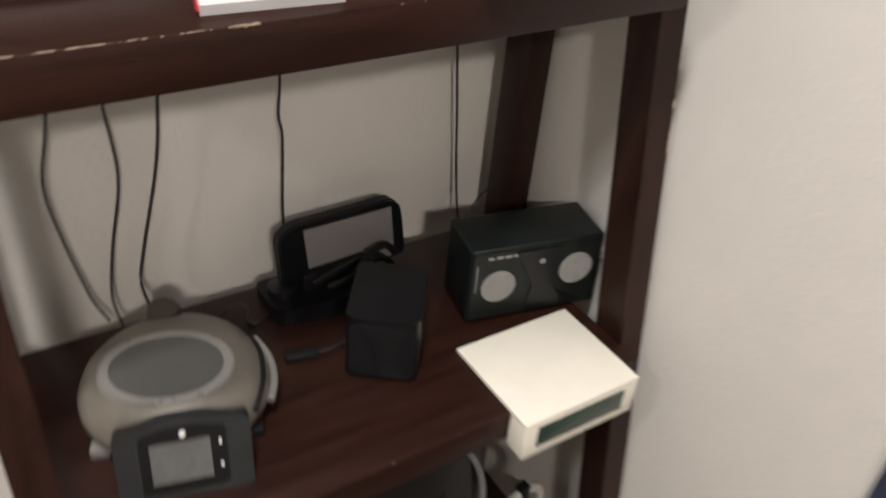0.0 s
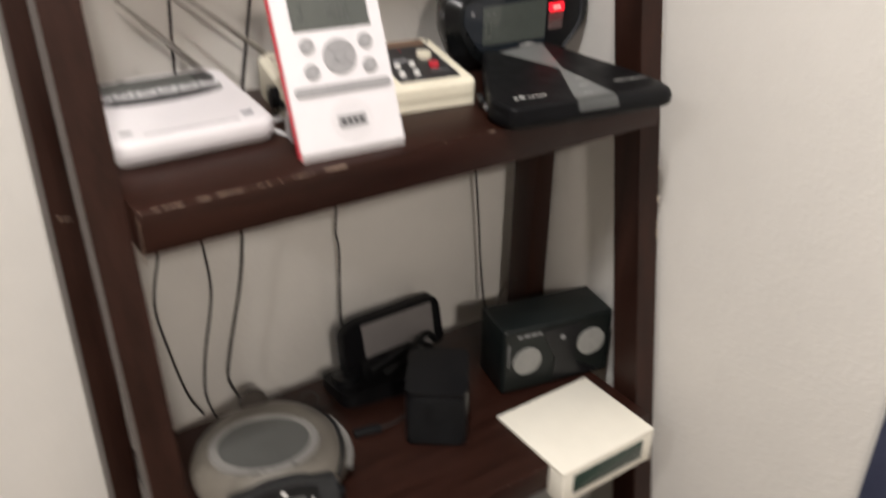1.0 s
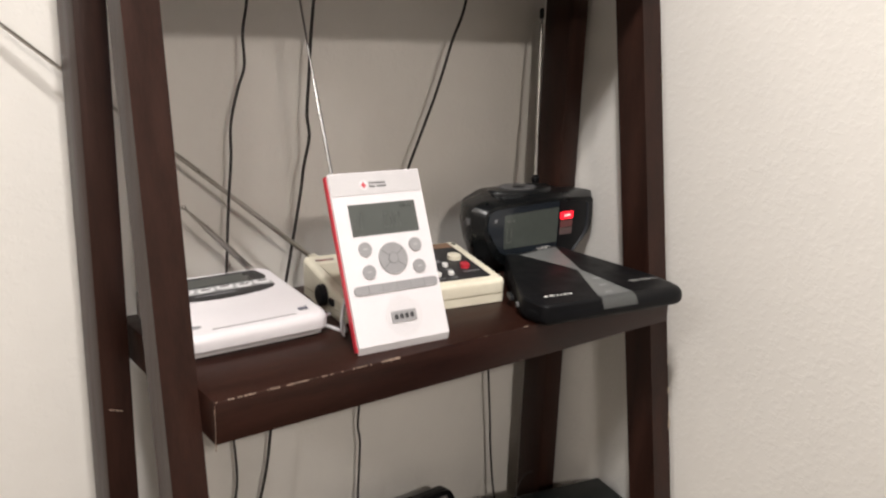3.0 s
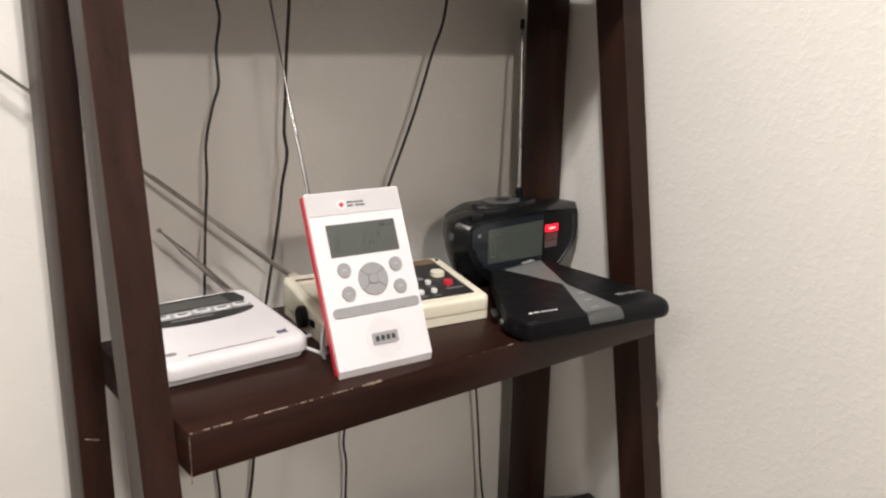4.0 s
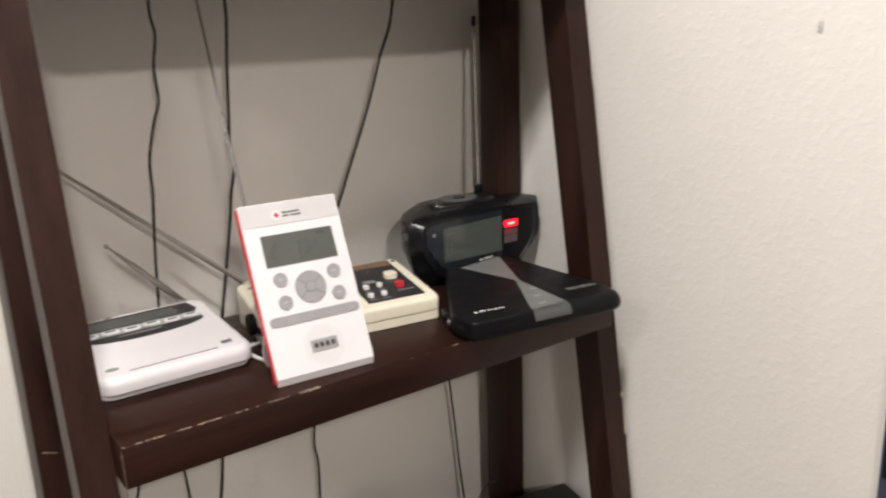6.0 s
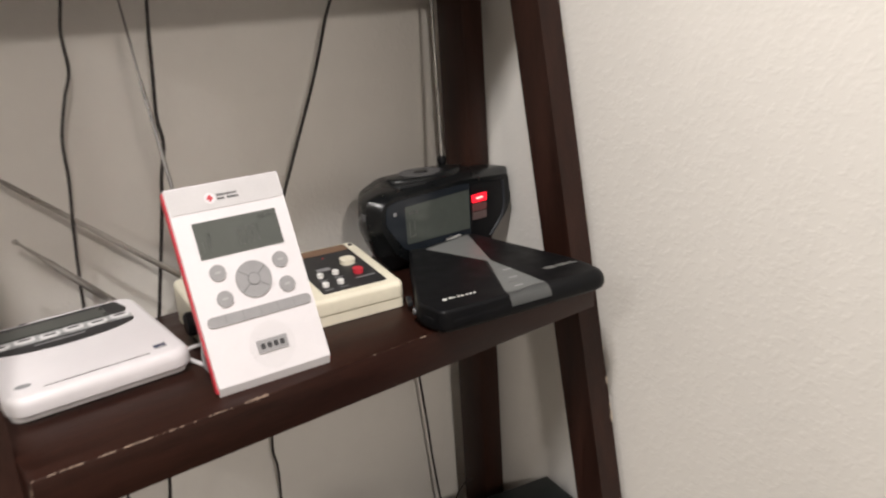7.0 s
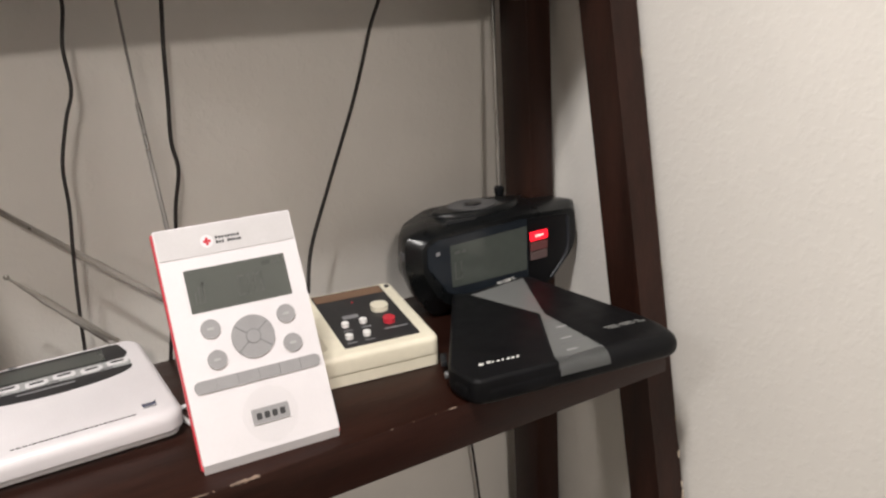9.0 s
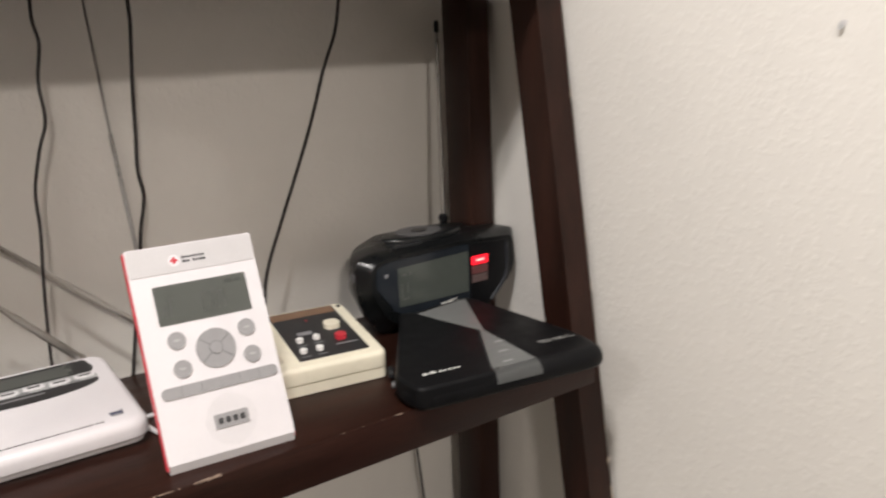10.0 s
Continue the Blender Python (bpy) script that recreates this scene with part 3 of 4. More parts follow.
iv_flat(rrect(0.069, 0.087, 0.0005, 0.0165, 0.0070), 0.0055, IVORY, "large_button", pan, "large ivory button")
iv_flat(ring(0.0775, -0.0205, 0.0062, n=22), 0.005, RED, "red_button", pan, "red push button")
iv_flat(rrect(0.068, 0.092, -0.0345, -0.0325, 0.0004), 0.0005, INK_GREY, "print_bar", pan)
iv_flat(ring(0.057, 0.033, 0.0012, n=10), 0.001, RED, "indicator", pan)
iv_flat(ring(0.104, 0.056, 0.0028, n=14), 0.0006, INK, "screw_hole", None, "dark screw recess")
iv_flat(rrect(-0.100, -0.076, 0.047, 0.0505, 0.001), 0.0004, LED_DIM, "print_bar", None, "faded red print")
iv_flat(rrect(-0.100, 0.005, -0.050, 0.036, 0.004), 0.0003, IVORY_D, "speaker_panel")
part("side_knob", lathe([(0.013, 0), (0.013, 0.006), (0.011, 0.008)], 24, m=pose(-IVX, -0.012, 0.021, 0, -90, 0)), BLACK, iv, "black round knob")
part("side_switch", box(-IVX - 0.003, -IVX, -0.045, -0.032, 0.016, 0.024, 0.001), BLACK, iv)
inv = iv.matrix_world.inverted()
v0, v1, v2 = inv @ Vector((0.240, 0.262, 1.192)), inv @ Vector((0.080, 0.290, 1.330)), inv @ Vector((-0.20, 0.318, 1.565))
part("telescopic_antenna", joined(tube([v0, v0.lerp(v1, 0.55)], 0.0033), tube([v0.lerp(v1, 0.55), v1], 0.0028), tube([v1, v2], 0.0022)), CHROME_D, iv, "long telescopic antenna leaning towards the wall")
part("antenna_hinge", box(v0.x - 0.006, v0.x + 0.006, 0.060, v0.y + 0.002, v0.z - 0.008, v0.z + 0.004, 0.001), IVORY_D, iv)


# ---- black radio with the lit alarm ----
al = thing("weather_radio", "black rounded weather radio with a lit red alarm window", "radio", 0.4455, 0.180, 1.15, 1)
UP = pose(0, 0, 0, 90, 0, 0)


def al_face(outline, d0, d1, bev=0.0):
    return prism(outline, d0, d1, bev, 2, m=UP)


def loft(rings, r):
    """Skins rounded outlines (depth, points) one behind another along y and closes both ends."""
    bm = bmesh.new()
    loops = [[bm.verts.new((x, y, z)) for x, z in rounded(pts, r, 3)] for y, pts in rings]
    n = len(loops[0])
    for p, q in zip(loops, loops[1:]):
        for k in range(n):
            bm.faces.new((p[k], p[(k + 1) % n], q[(k + 1) % n], q[k]))
    bm.faces.new(loops[0][::-1])
    bm.faces.new(loops[-1])
    return bm


AL_FRONT = [(0.054, 0.013), (0.188, 0.007), (0.230, 0.042), (0.237, 0.060), (0.235, 0.096), (0.150, 0.101), (0.034, 0.0985), (0.0185, 0.090), (0.0175, 0.060), (0.036, 0.026)]
AL_BELLY = [(0.036, 0.002), (0.200, 0.001), (0.239, 0.040), (0.247, 0.058), (0.2460, 0.1030), (0.150, 0.1060), (0.030, 0.105), (0.0045, 0.097), (0.0040, 0.060), (0.017, 0.026)]
AL_WAIST = [(0.043, 0.001), (0.196, 0.001), (0.232, 0.040), (0.240, 0.058), (0.2420, 0.103), (0.150, 0.1105), (0.056, 0.1110), (0.011, 0.099), (0.0080, 0.060), (0.023, 0.026)]
AL_BACK = [(0.062, 0.001), (0.190, 0.001), (0.224, 0.040), (0.232, 0.058), (0.2340, 0.102), (0.150, 0.1105), (0.068, 0.1105), (0.034, 0.097), (0.0320, 0.066), (0.050, 0.030)]
part("case", loft([(0.0, AL_FRONT), (0.0035, [((x - 0.125) * 1.02 + 0.125, (z - 0.054) * 1.03 + 0.054) for x, z in AL_FRONT]), (0.0135, AL_BELLY), (0.020, AL_BELLY), (0.038, AL_WAIST), (0.072, AL_BACK)], 0.0085), BLACK_GG, al, sharp=45)
lens = part("display_window", al_face(rounded([(0.060, 0.026), (0.1610, 0.0215), (0.1610, 0.0960), (0.040, 0.0940), (0.0245, 0.088), (0.0230, 0.066), (0.047, 0.032)], 0.004), -0.001, 0.0016, 0.0004), LENS, al, "tinted display window")
part("display", al_face(rounded([(0.0535, 0.0365), (0.1590, 0.0345), (0.1600, 0.0870), (0.0530, 0.0850)], 0.001), 0.001, 0.0020), LCD_PALE, lens, "pale grey-green display")
tagged(part("display_digits", joined(*[al_face(rrect(x, x + w, z, z + h, 0.0004), 0.0020, 0.0022) for x, w, z, h in ((0.058, 0.008, 0.074, 0.0035), (0.068, 0.005, 0.074, 0.0035), (0.0575, 0.0018, 0.045, 0.020), (0.0655, 0.0018, 0.045, 0.020), (0.058, 0.009, 0.0445, 0.0018))]), LCD_INK, lens), kind="stuff")
part("window_mark", al_face(rrect(0.0345, 0.0395, 0.0765, 0.0810, 0.001), 0.0014, 0.0020), INK_GREY, lens)
panel = part("alarm_panel", al_face(rounded([(0.1630, 0.014), (0.1900, 0.0125), (0.2195, 0.0420), (0.2265, 0.060), (0.2245, 0.0905), (0.1630, 0.0955)], 0.003), -0.001, 0.0010, 0.0003), BLACK_G, al, "gloss black alarm panel")
lit = part("red_alarm_light", al_face(rrect(0.1650, 0.1905, 0.0675, 0.0780, 0.001), 0.0, 0.0030, 0.0004), LED, al, "lit red alarm window")
part("alarm_word_bar", al_face(rrect(0.1715, 0.1840, 0.0715, 0.0742, 0.0005), 0.0030, 0.0033), LED_CORE, lit)
# this window's red tint paints in the glow from the lit one above
part("alarm_window", al_face(rrect(0.1650, 0.1900, 0.0552, 0.0655, 0.001), 0.0, 0.0027, 0.0004), LED_DIM, al, "unlit alarm window with its lit neighbour's red glow painted in")
part("alarm_window", al_face(rrect(0.1650, 0.1895, 0.0440, 0.0540, 0.001), 0.0, 0.0027, 0.0004), LED_GREY, al, "unlit brownish alarm window")
# blue-grey tube stands in for the highlight on the grip's inner edge
part("side_grip", tube([(0.1955, -0.001, 0.0160), (0.2165, -0.001, 0.0370), (0.2235, -0.001, 0.0560), (0.2225, -0.001, 0.0880)], 0.0024), SLATE_D, al)
part("side_port", box(0.0025, 0.0060, 0.0150, 0.0230, 0.074, 0.083, 0.0006), SLATE_L, al, "grey side socket")
part("top_plate", pillow(ring(0.118, 0.040, 0.060, 0.027, 40), 0.104, 0.1135, 0.005, 0.001), BLACK_GG, al)
# grey sliver that imitates the lamp's glossy reflection on the case top
part("plate_glint", prism(rounded([(0.058, 0.0135), (0.100, 0.0105), (0.094, 0.0175), (0.064, 0.0215)], 0.003), 0.1020, 0.1085, 0.0008), SLATE, al, "grey sliver standing for a lamp reflection on the top")
part("snooze_disc", prism(ring(0.113, 0.040, 0.030, 0.024, 36), 0.1120, 0.1148, 0.001), SLATE_L, al, "grey oval top button")
part("disc_centre", prism(ring(0.114, 0.039, 0.0105, 0.0085, 24), 0.1145, 0.1158, 0.0004), BLACK_G, al)
loc = al.matrix_world.inverted()
a0, a1, a2 = loc @ Vector((0.612, 0.242, 1.265)), loc @ Vector((0.624, 0.258, 1.40)), loc @ Vector((0.634, 0.272, 1.505))
part("antenna_socket", lathe([(0.0050, 0), (0.0050, 0.016), (0.0062, 0.018), (0.0062, 0.023), (0.0035, 0.026)], 16, m=Matrix.Translation(a0 + Vector((0, 0, -0.016)))), BLACK_G, al)
part("telescopic_antenna", joined(tube([a0, a1], 0.0026), tube([a1, a2], 0.0020)), CHROME, al, "upright chrome telescopic antenna")
part("antenna_tip", lathe([(0.001, -0.002), (0.0034, 0.0), (0.0034, 0.012), (0.002, 0.014)], 14, m=Matrix.Translation(a2)), BLACK, al, "black antenna tip")


# ---- flat black flared radio ----
fl = thing("weather_radio", "flat black flared weather radio with a narrowing grey stripe", "radio", 0.52, 0.06, 1.15)


def fl_pts(pts):
    return [(x - 0.52, y - 0.06) for x, y in pts]


def fl_top(x, y):
    return 0.010 * (y + 0.10) / 0.22


def fl_flat(pts, z, h, mat, name, parent=None, label="", r=0.0):
    p = fl_pts(pts)
    return part(name, prism(rounded(p, r) if r else p, z - 0.002, z + h, 0.0, top=fl_top), mat, parent or fl, label)


part("base", prism(rounded(fl_pts([(0.415, 0.004), (0.606, -0.026), (0.592, 0.16), (0.498, 0.15)]), 0.01), 0.001, 0.010, 0.001), BLACK_M, fl)
FLARE = rounded(fl_pts([(0.393, -0.018), (0.616, -0.051), (0.623, 0.000), (0.598, 0.178), (0.488, 0.166), (0.390, 0.022)]), 0.024, 7)
part("case", pillow(FLARE, 0.001, 0.0245, 0.0125, 0.008, fl_top, 7), BLACK_S, fl, sharp=60)
part("speaker_lobe", pillow(rounded(fl_pts([(0.3935, -0.0175), (0.4785, -0.0300), (0.4820, -0.018), (0.5330, 0.069), (0.5035, 0.1600), (0.489, 0.1655), (0.391, 0.022)]), 0.009, 5), 0.002, 0.0262, 0.004, 0.007, fl_top, 6), BLACK_S, fl, sharp=60)
st = fl_flat([(0.4800, -0.0190), (0.5320, -0.0265), (0.5370, 0.066), (0.582, 0.160), (0.506, 0.153), (0.5335, 0.069)], 0.0245, 0.0005, STRIPE, "stripe", None, "grey stripe narrowing in the middle")
bm = bmesh.new()
bend = []
for k in range(8):
    a = k / 7 * math.pi / 2
    drop, out = 0.0128 * (1 - math.cos(a)), 0.0128 * math.sin(a)
    bend.append([bm.verts.new((x - 0.52 - 0.148 * out, y - 0.06 - 0.989 * out, 0.0251 - drop + fl_top(x - 0.52, y - 0.06) * (1 - 0.3 * k / 7))) for x, y in ((0.4790, -0.0190), (0.5320, -0.0265))])
for p, q in zip(bend, bend[1:]):
    bm.faces.new((p[0], p[1], q[1], q[0]))
bmesh.ops.solidify(bm, geom=bm.faces[:], thickness=0.0008)
part("stripe_front", bm, STRIPE, st)
for k in range(4):
    y = 0.045 - 0.0225 * k
    w0, w1 = 0.5265 - 0.0125 * (k + 0.15), 0.5355 - 0.0010 * k
    fl_flat([(w0, y), (w1, y - 0.0015), (w1, y - 0.0025), (w0 - 0.0005, y - 0.001)], 0.0248, 0.0005, BUTTON_D, "button_line", st)
    if k:
        fl_flat([(w0 + 0.012, y + 0.008), (w0 + 0.023, y + 0.0065), (w0 + 0.023, y + 0.0085), (w0 + 0.012, y + 0.010)], 0.0248, 0.0005, BUTTON_L, "print_bar", st)
for k, (wide, tall) in enumerate(((0.0044, 0.0034), (0.0016, 0.0020), (0.0030, 0.0022), (0.0022, 0.0022), (0.0030, 0.0022), (0.0030, 0.0022), (0.0026, 0.0022))):
    u, low = 0.0215 + k * 0.0049, 0.0085 - 0.17 * (0.0215 + k * 0.0049)
    fl_flat([(0.4 + u, low), (0.4 + u + wide, low - 0.0006), (0.4016 + u + wide, low + tall - 0.0006), (0.4016 + u, low + tall)], 0.0264, 0.0004, INK_WHITE, "logo_bar")
fl_flat(ring(0.4165, 0.0065, 0.0028, 0.0020, 14), 0.0264, 0.0004, INK_WHITE, "logo_mark")
fine = []
for line, start, count in ((0.0038, 0.562, 14), (0.0, 0.5635, 15)):
    for k in range(count):
        if k in (5, 11):
            continue
        u = start + k * 0.00295
        y = line - 0.145 * (u - 0.56)
        fine.append(prism(fl_pts([(u, y), (u + 0.0021, y - 0.0003), (u + 0.0023, y + 0.0019), (u + 0.0002, y + 0.0022)]), 0.0226, 0.0250, 0.0, top=fl_top))
tagged(part("fine_print", joined(*fine), SLATE_P, fl, "dim grey lines of fine print"), kind="stuff")
lettering("legend", "ALERT", 0.010, INK_WHITE, st, pose(0.042, 0.1040, 0.0345, 2.5, 0, 6))
part("side_dial", box(-0.006, 0.0, -0.010, 0.010, 0.010, 0.016, 0.001), SLATE, fl).matrix_basis = pose(-0.1035, 0.005, 0, 0, 0, -30)
part("side_jack", lathe([(0.004, 0), (0.004, 0.003), (0.0022, 0.0035)], 14, m=pose(-0.122, -0.026, 0.014, 0, -90, -30)), SLATE_L, fl)


# ---- hanging cords behind the boards ----
def cord(points, radius=0.0018, label="thin black power cord hanging down the wall", mat=CORD):
    ob = part("wall_cable", tube(points, radius, 7), mat)
    return tagged(ob, label, "cable", "hanging cables")


cord([(0.168, 0.284, 1.60), (0.160, 0.272, 1.536), (0.163, 0.271, 1.508), (0.157, 0.271, 1.472), (0.158, 0.271, 1.434), (0.149, 0.271, 1.407), (0.139, 0.271, 1.366), (0.138, 0.271, 1.326), (0.133, 0.271, 1.27), (0.129, 0.273, 1.195), (0.130, 0.282, 1.13), (0.138, 0.298, 1.02), (0.141, 0.3, 0.953), (0.144, 0.3, 0.87), (0.124, 0.3, 0.775), (0.113, 0.285, 0.72), (0.117, 0.255, 0.692)])
cord([(0.254, 0.284, 1.60), (0.252, 0.272, 1.536), (0.250, 0.271, 1.508), (0.246, 0.271, 1.466), (0.243, 0.271, 1.418), (0.240, 0.271, 1.375), (0.243, 0.271, 1.346), (0.235, 0.271, 1.31), (0.229, 0.271, 1.27), (0.210, 0.274, 1.164), (0.205, 0.284, 1.11), (0.197, 0.3, 0.952), (0.186, 0.3, 0.874), (0.160, 0.3, 0.771), (0.148, 0.285, 0.735), (0.142, 0.225, 0.742)], 0.0021)
cord([(0.512, 0.286, 1.60), (0.500, 0.281, 1.547), (0.491, 0.28, 1.508), (0.474, 0.28, 1.470), (0.460, 0.28, 1.43), (0.444, 0.28, 1.388), (0.424, 0.28, 1.342), (0.404, 0.279, 1.298), (0.376, 0.275, 1.236), (0.362, 0.262, 1.19)], 0.0021)
cord([(0.092, 0.31, 1.13), (0.089, 0.306, 1.02), (0.084, 0.3, 0.955), (0.068, 0.3, 0.88), (0.076, 0.3, 0.803), (0.092, 0.3, 0.72), (0.105, 0.28, 0.692)])
cord([(0.341, 0.31, 1.13), (0.340, 0.303, 1.02), (0.339, 0.3, 0.954), (0.336, 0.3, 0.91), (0.340, 0.3, 0.877), (0.337, 0.3, 0.771), (0.335, 0.285, 0.70), (0.330, 0.27, 0.692)])
cord([(0.580, 0.31, 1.13), (0.583, 0.303, 1.02), (0.586, 0.3, 0.959), (0.596, 0.3, 0.86), (0.604, 0.3, 0.773), (0.605, 0.285, 0.70), (0.60, 0.255, 0.692)])


# ---- lower board: round silver player ----
sp = thing("cd_player", "rounded champagne silver portable player with a smoked oval lid", "player", 0.135, 0.117, 0.685, -20)
part("foot_ring", lathe([(0.070, 0.0), (0.086, 0.006), (0.086, 0.012)], 48, 1.0, 0.95), BLACK_M, sp)
part("body", lathe([(0.076, 0.008), (0.090, 0.014), (0.0985, 0.027), (0.0985, 0.036), (0.093, 0.050), (0.083, 0.062), (0.066, 0.0705), (0.045, 0.074), (0.002, 0.0745)], 64, 1.0, 1.0), SILVER, sp)
part("lid_ring", lathe([(0.046, 0.0715), (0.0475, 0.0770), (0.0535, 0.0765), (0.056, 0.0700)], 64, 1.22, 0.91, m=pose(-0.005, -0.010, 0, 5, 0, 0)), SILVER_L, sp, "bright silver lid ring")
for r, z in ((0.0470, 0.0768), (0.0548, 0.0752)):
    edge = tube([(r * 1.22 * math.cos(radians(a)), r * 0.91 * math.sin(radians(a)), z) for a in range(0, 361, 12)], 0.0009, 6)
    edge.transform(pose(-0.005, -0.010, 0, 5, 0, 0))
    part("ring_edge", edge, SILVER_L, sp, "thin bright edge of the lid ring")
part("lid", lathe([(0.0475, 0.072), (0.0475, 0.0765), (0.030, 0.0785), (0.001, 0.079)], 56, 1.22, 0.91, m=pose(-0.005, -0.010, 0, 5, 0, 0)), SMOKE, sp, "smoked grey oval lid")
part("rear_knob", lathe([(0.019, 0), (0.019, 0.020), (0.016, 0.026), (0.002, 0.028)], 28, m=pose(-0.014, 0.088, 0.045, 8, 0, 0)), KNOB, sp, "brown-grey round knob on the back")
part("side_trim", tube([(0.083, 0.052, 0.043), (0.098, 0.022, 0.040), (0.1015, -0.010, 0.036), (0.096, -0.034, 0.030)], 0.0045), SILVER_L, sp, "bright curved side trim")
part("control_brow", tube([(-0.052, -0.078, 0.050), (-0.02, -0.094, 0.053), (0.02, -0.094, 0.053), (0.052, -0.078, 0.050)], 0.0035), SILVER_L, sp, "bright front rim")
part("side_seam", tube([(0.066, 0.058, 0.056), (0.086, 0.024, 0.057), (0.0905, -0.010, 0.0545), (0.088, -0.034, 0.050), (0.080, -0.058, 0.042)], 0.0028), BLACK_M, sp, "black seam beside the trim")
for x, y in ((-0.074, -0.056), (0.078, -0.050), (0.05, 0.075), (-0.05, 0.075)):
    part("foot", box(x - 0.010, x + 0.010, y - 0.008, y + 0.008, 0, 0.014, 0.003), SILVER_L if x < 0 else BLACK_M, sp)

# ---- small dark device with a display ----
dv = thing("desk_display", "small dark grey plastic unit with a square display", "radio", 0.106, -0.004, 0.6865, -14, tilt=-19)


def dv_face(outline, d0, d1, bev=0.0):
    outline = [(x * 0.955, y * 1.04) for x, y in outline]
    return prism(outline, d0, d1, bev, 2, m=UP)


part("case", dv_face(rounded([(-0.066, 0.0), (0.066, 0.0), (0.067, 0.072), (0.040, 0.0745), (0.020, 0.080), (-0.020, 0.080), (-0.040, 0.0745), (-0.067, 0.072)], 0.007), -0.020, 0.0, 0.004), SLATE, dv)
for x in (-0.0545, 0.0545):
    part("side_grip", dv_face(rrect(x - 0.0100, x + 0.0100, 0.004, 0.069, 0.005), -0.002, 0.0012, 0.001), SLATE, dv)
fr = part("face_panel", dv_face(rounded([(-0.043, 0.008), (0.042, 0.008), (0.042, 0.068), (0.018, 0.074), (-0.018, 0.074), (-0.043, 0.068)], 0.004), -0.001, 0.0008, 0.0004), BLACK_G, dv, "black face panel")
part("display", dv_face(rrect(-0.033, 0.026, 0.018, 0.059, 0.001), 0.0, 0.0014), LCD_DULL, fr, "grey liquid crystal display")
part("indicator", dv_face(ring(0.0, 0.0665, 0.0034, 0.0032, 16), 0.0006, 0.0016), INK_WHITE, fr)
for y in (0.050, 0.026):
    part("indicator", dv_face(rrect(0.034, 0.037, y, y + 0.005, 0.001), 0.0006, 0.0016), INK_WHITE, fr)

# ---- framed screen on its foot ----
sc = thing("tabletop_screen", "black framed small screen on a black foot against the wall", "screen", 0.391, 0.226, 0.679, 3, tilt=-6)
rim = rounded([(-0.086, 0.024), (0.094, 0.024), (0.090, 0.098), (0.076, 0.1125), (-0.066, 0.1150), (-0.088, 0.103)], 0.012)
part("frame", prism(rim, -0.018, -0.004, 0.005, 3, m=UP), BLACK_M, sc)
part("bezel", prism(rounded([(-0.084, 0.026), (0.094, 0.026), (0.088, 0.097), (0.075, 0.1115), (-0.065, 0.1140), (-0.0865, 0.102)], 0.012), -0.006, 0.0, 0.002, m=UP), BLACK, sc)
part("screen", prism([(-0.050, 0.032), (0.076, 0.030), (0.072, 0.103), (-0.055, 0.106)], -0.002, 0.0012, m=UP), SCREEN, sc, "grey reflective screen")
part("foot", joined(prism(rounded([(-0.112, -0.035), (0.01, -0.058), (0.02, 0.030), (-0.110, 0.045)], 0.018), 0.0, 0.026, 0.006, 3), box(-0.065, 0.03, -0.012, 0.020, 0.02, 0.05, 0.006, 2)), BLACK, sc)
part("foot_dial", lathe([(0.020, 0), (0.020, 0.012), (0.016, 0.014)], 24, m=pose(-0.086, 0.004, 0.024)), BLACK_G, sc)
part("bunched_cable", joined(tube([(-0.04, -0.030, 0.035), (-0.01, -0.040, 0.046), (0.02, -0.035, 0.066), (0.05, -0.020, 0.062), (0.07, -0.012, 0.040)], 0.0048), tube([(-0.055, -0.020, 0.040), (-0.01, -0.028, 0.058), (0.03, -0.03, 0.058), (0.06, -0.02, 0.03)], 0.004)), BLACK_M, sc, "black bunched cable")

# ---- black cube speaker ----
cb = thing("cube_speaker", "glossy black rounded cube speaker", "speaker", 0.379, 0.0945, 0.685, -36)
part("cabinet", prism(rrect(-0.043, 0.042, -0.054, 0.052, 0.013), 0.003, 0.090, 0.009, 4), BLACK_G, cb)
part("front_cover", prism(rounded([(-0.038, 0.008), (0.037, 0.008), (0.037, 0.082), (-0.038, 0.082)], 0.012), 0.046, 0.0552, 0.003, m=UP), BLACK_M, cb)
# grey tubes paint the highlights on the cube's glossy top edges
part("edge_highlight", tube([(-0.030, -0.0495, 0.0875), (0.0, -0.0502, 0.0878), (0.030, -0.0495, 0.0875)], 0.0014), BUTTON, cb, "painted highlight along the front edge")
part("edge_highlight", tube([(0.0398, -0.030, 0.0860), (0.0402, 0.0, 0.0860), (0.0398, 0.032, 0.0860)], 0.0009), BUTTON_D, cb, "painted highlight along the side edge")
part("base_pad", prism(rrect(-0.029, 0.029, -0.038, 0.040, 0.010), 0.0, 0.004), BLACK_M, cb)

# ---- twin speaker radio ----
tw = thing("clock_radio", "dark green-black box radio with two pale round speakers", "radio", 0.579, 0.071, 0.685, -12)
part("cabinet", box(-0.0915, 0.0905, 0.0, 0.078, 0.002, 0.111, 0.004, 3), GREEN_BLACK, tw)
part("front_panel", prism(rounded([(-0.0885, 0.006), (0.0875, 0.006), (0.0875, 0.107), (-0.0885, 0.107)], 0.004), 0.0, 0.0022, 0.0006, m=UP), GREEN_GREY, tw)
part("centre_wedge", prism(rounded([(-0.012, 0.010), (0.072, 0.010), (0.030, 0.034), (0.026, 0.060), (0.034, 0.104), (-0.034, 0.104), (-0.006, 0.050)], 0.004), 0.002, 0.0045, 0.001, m=UP), BLACK_G, tw)
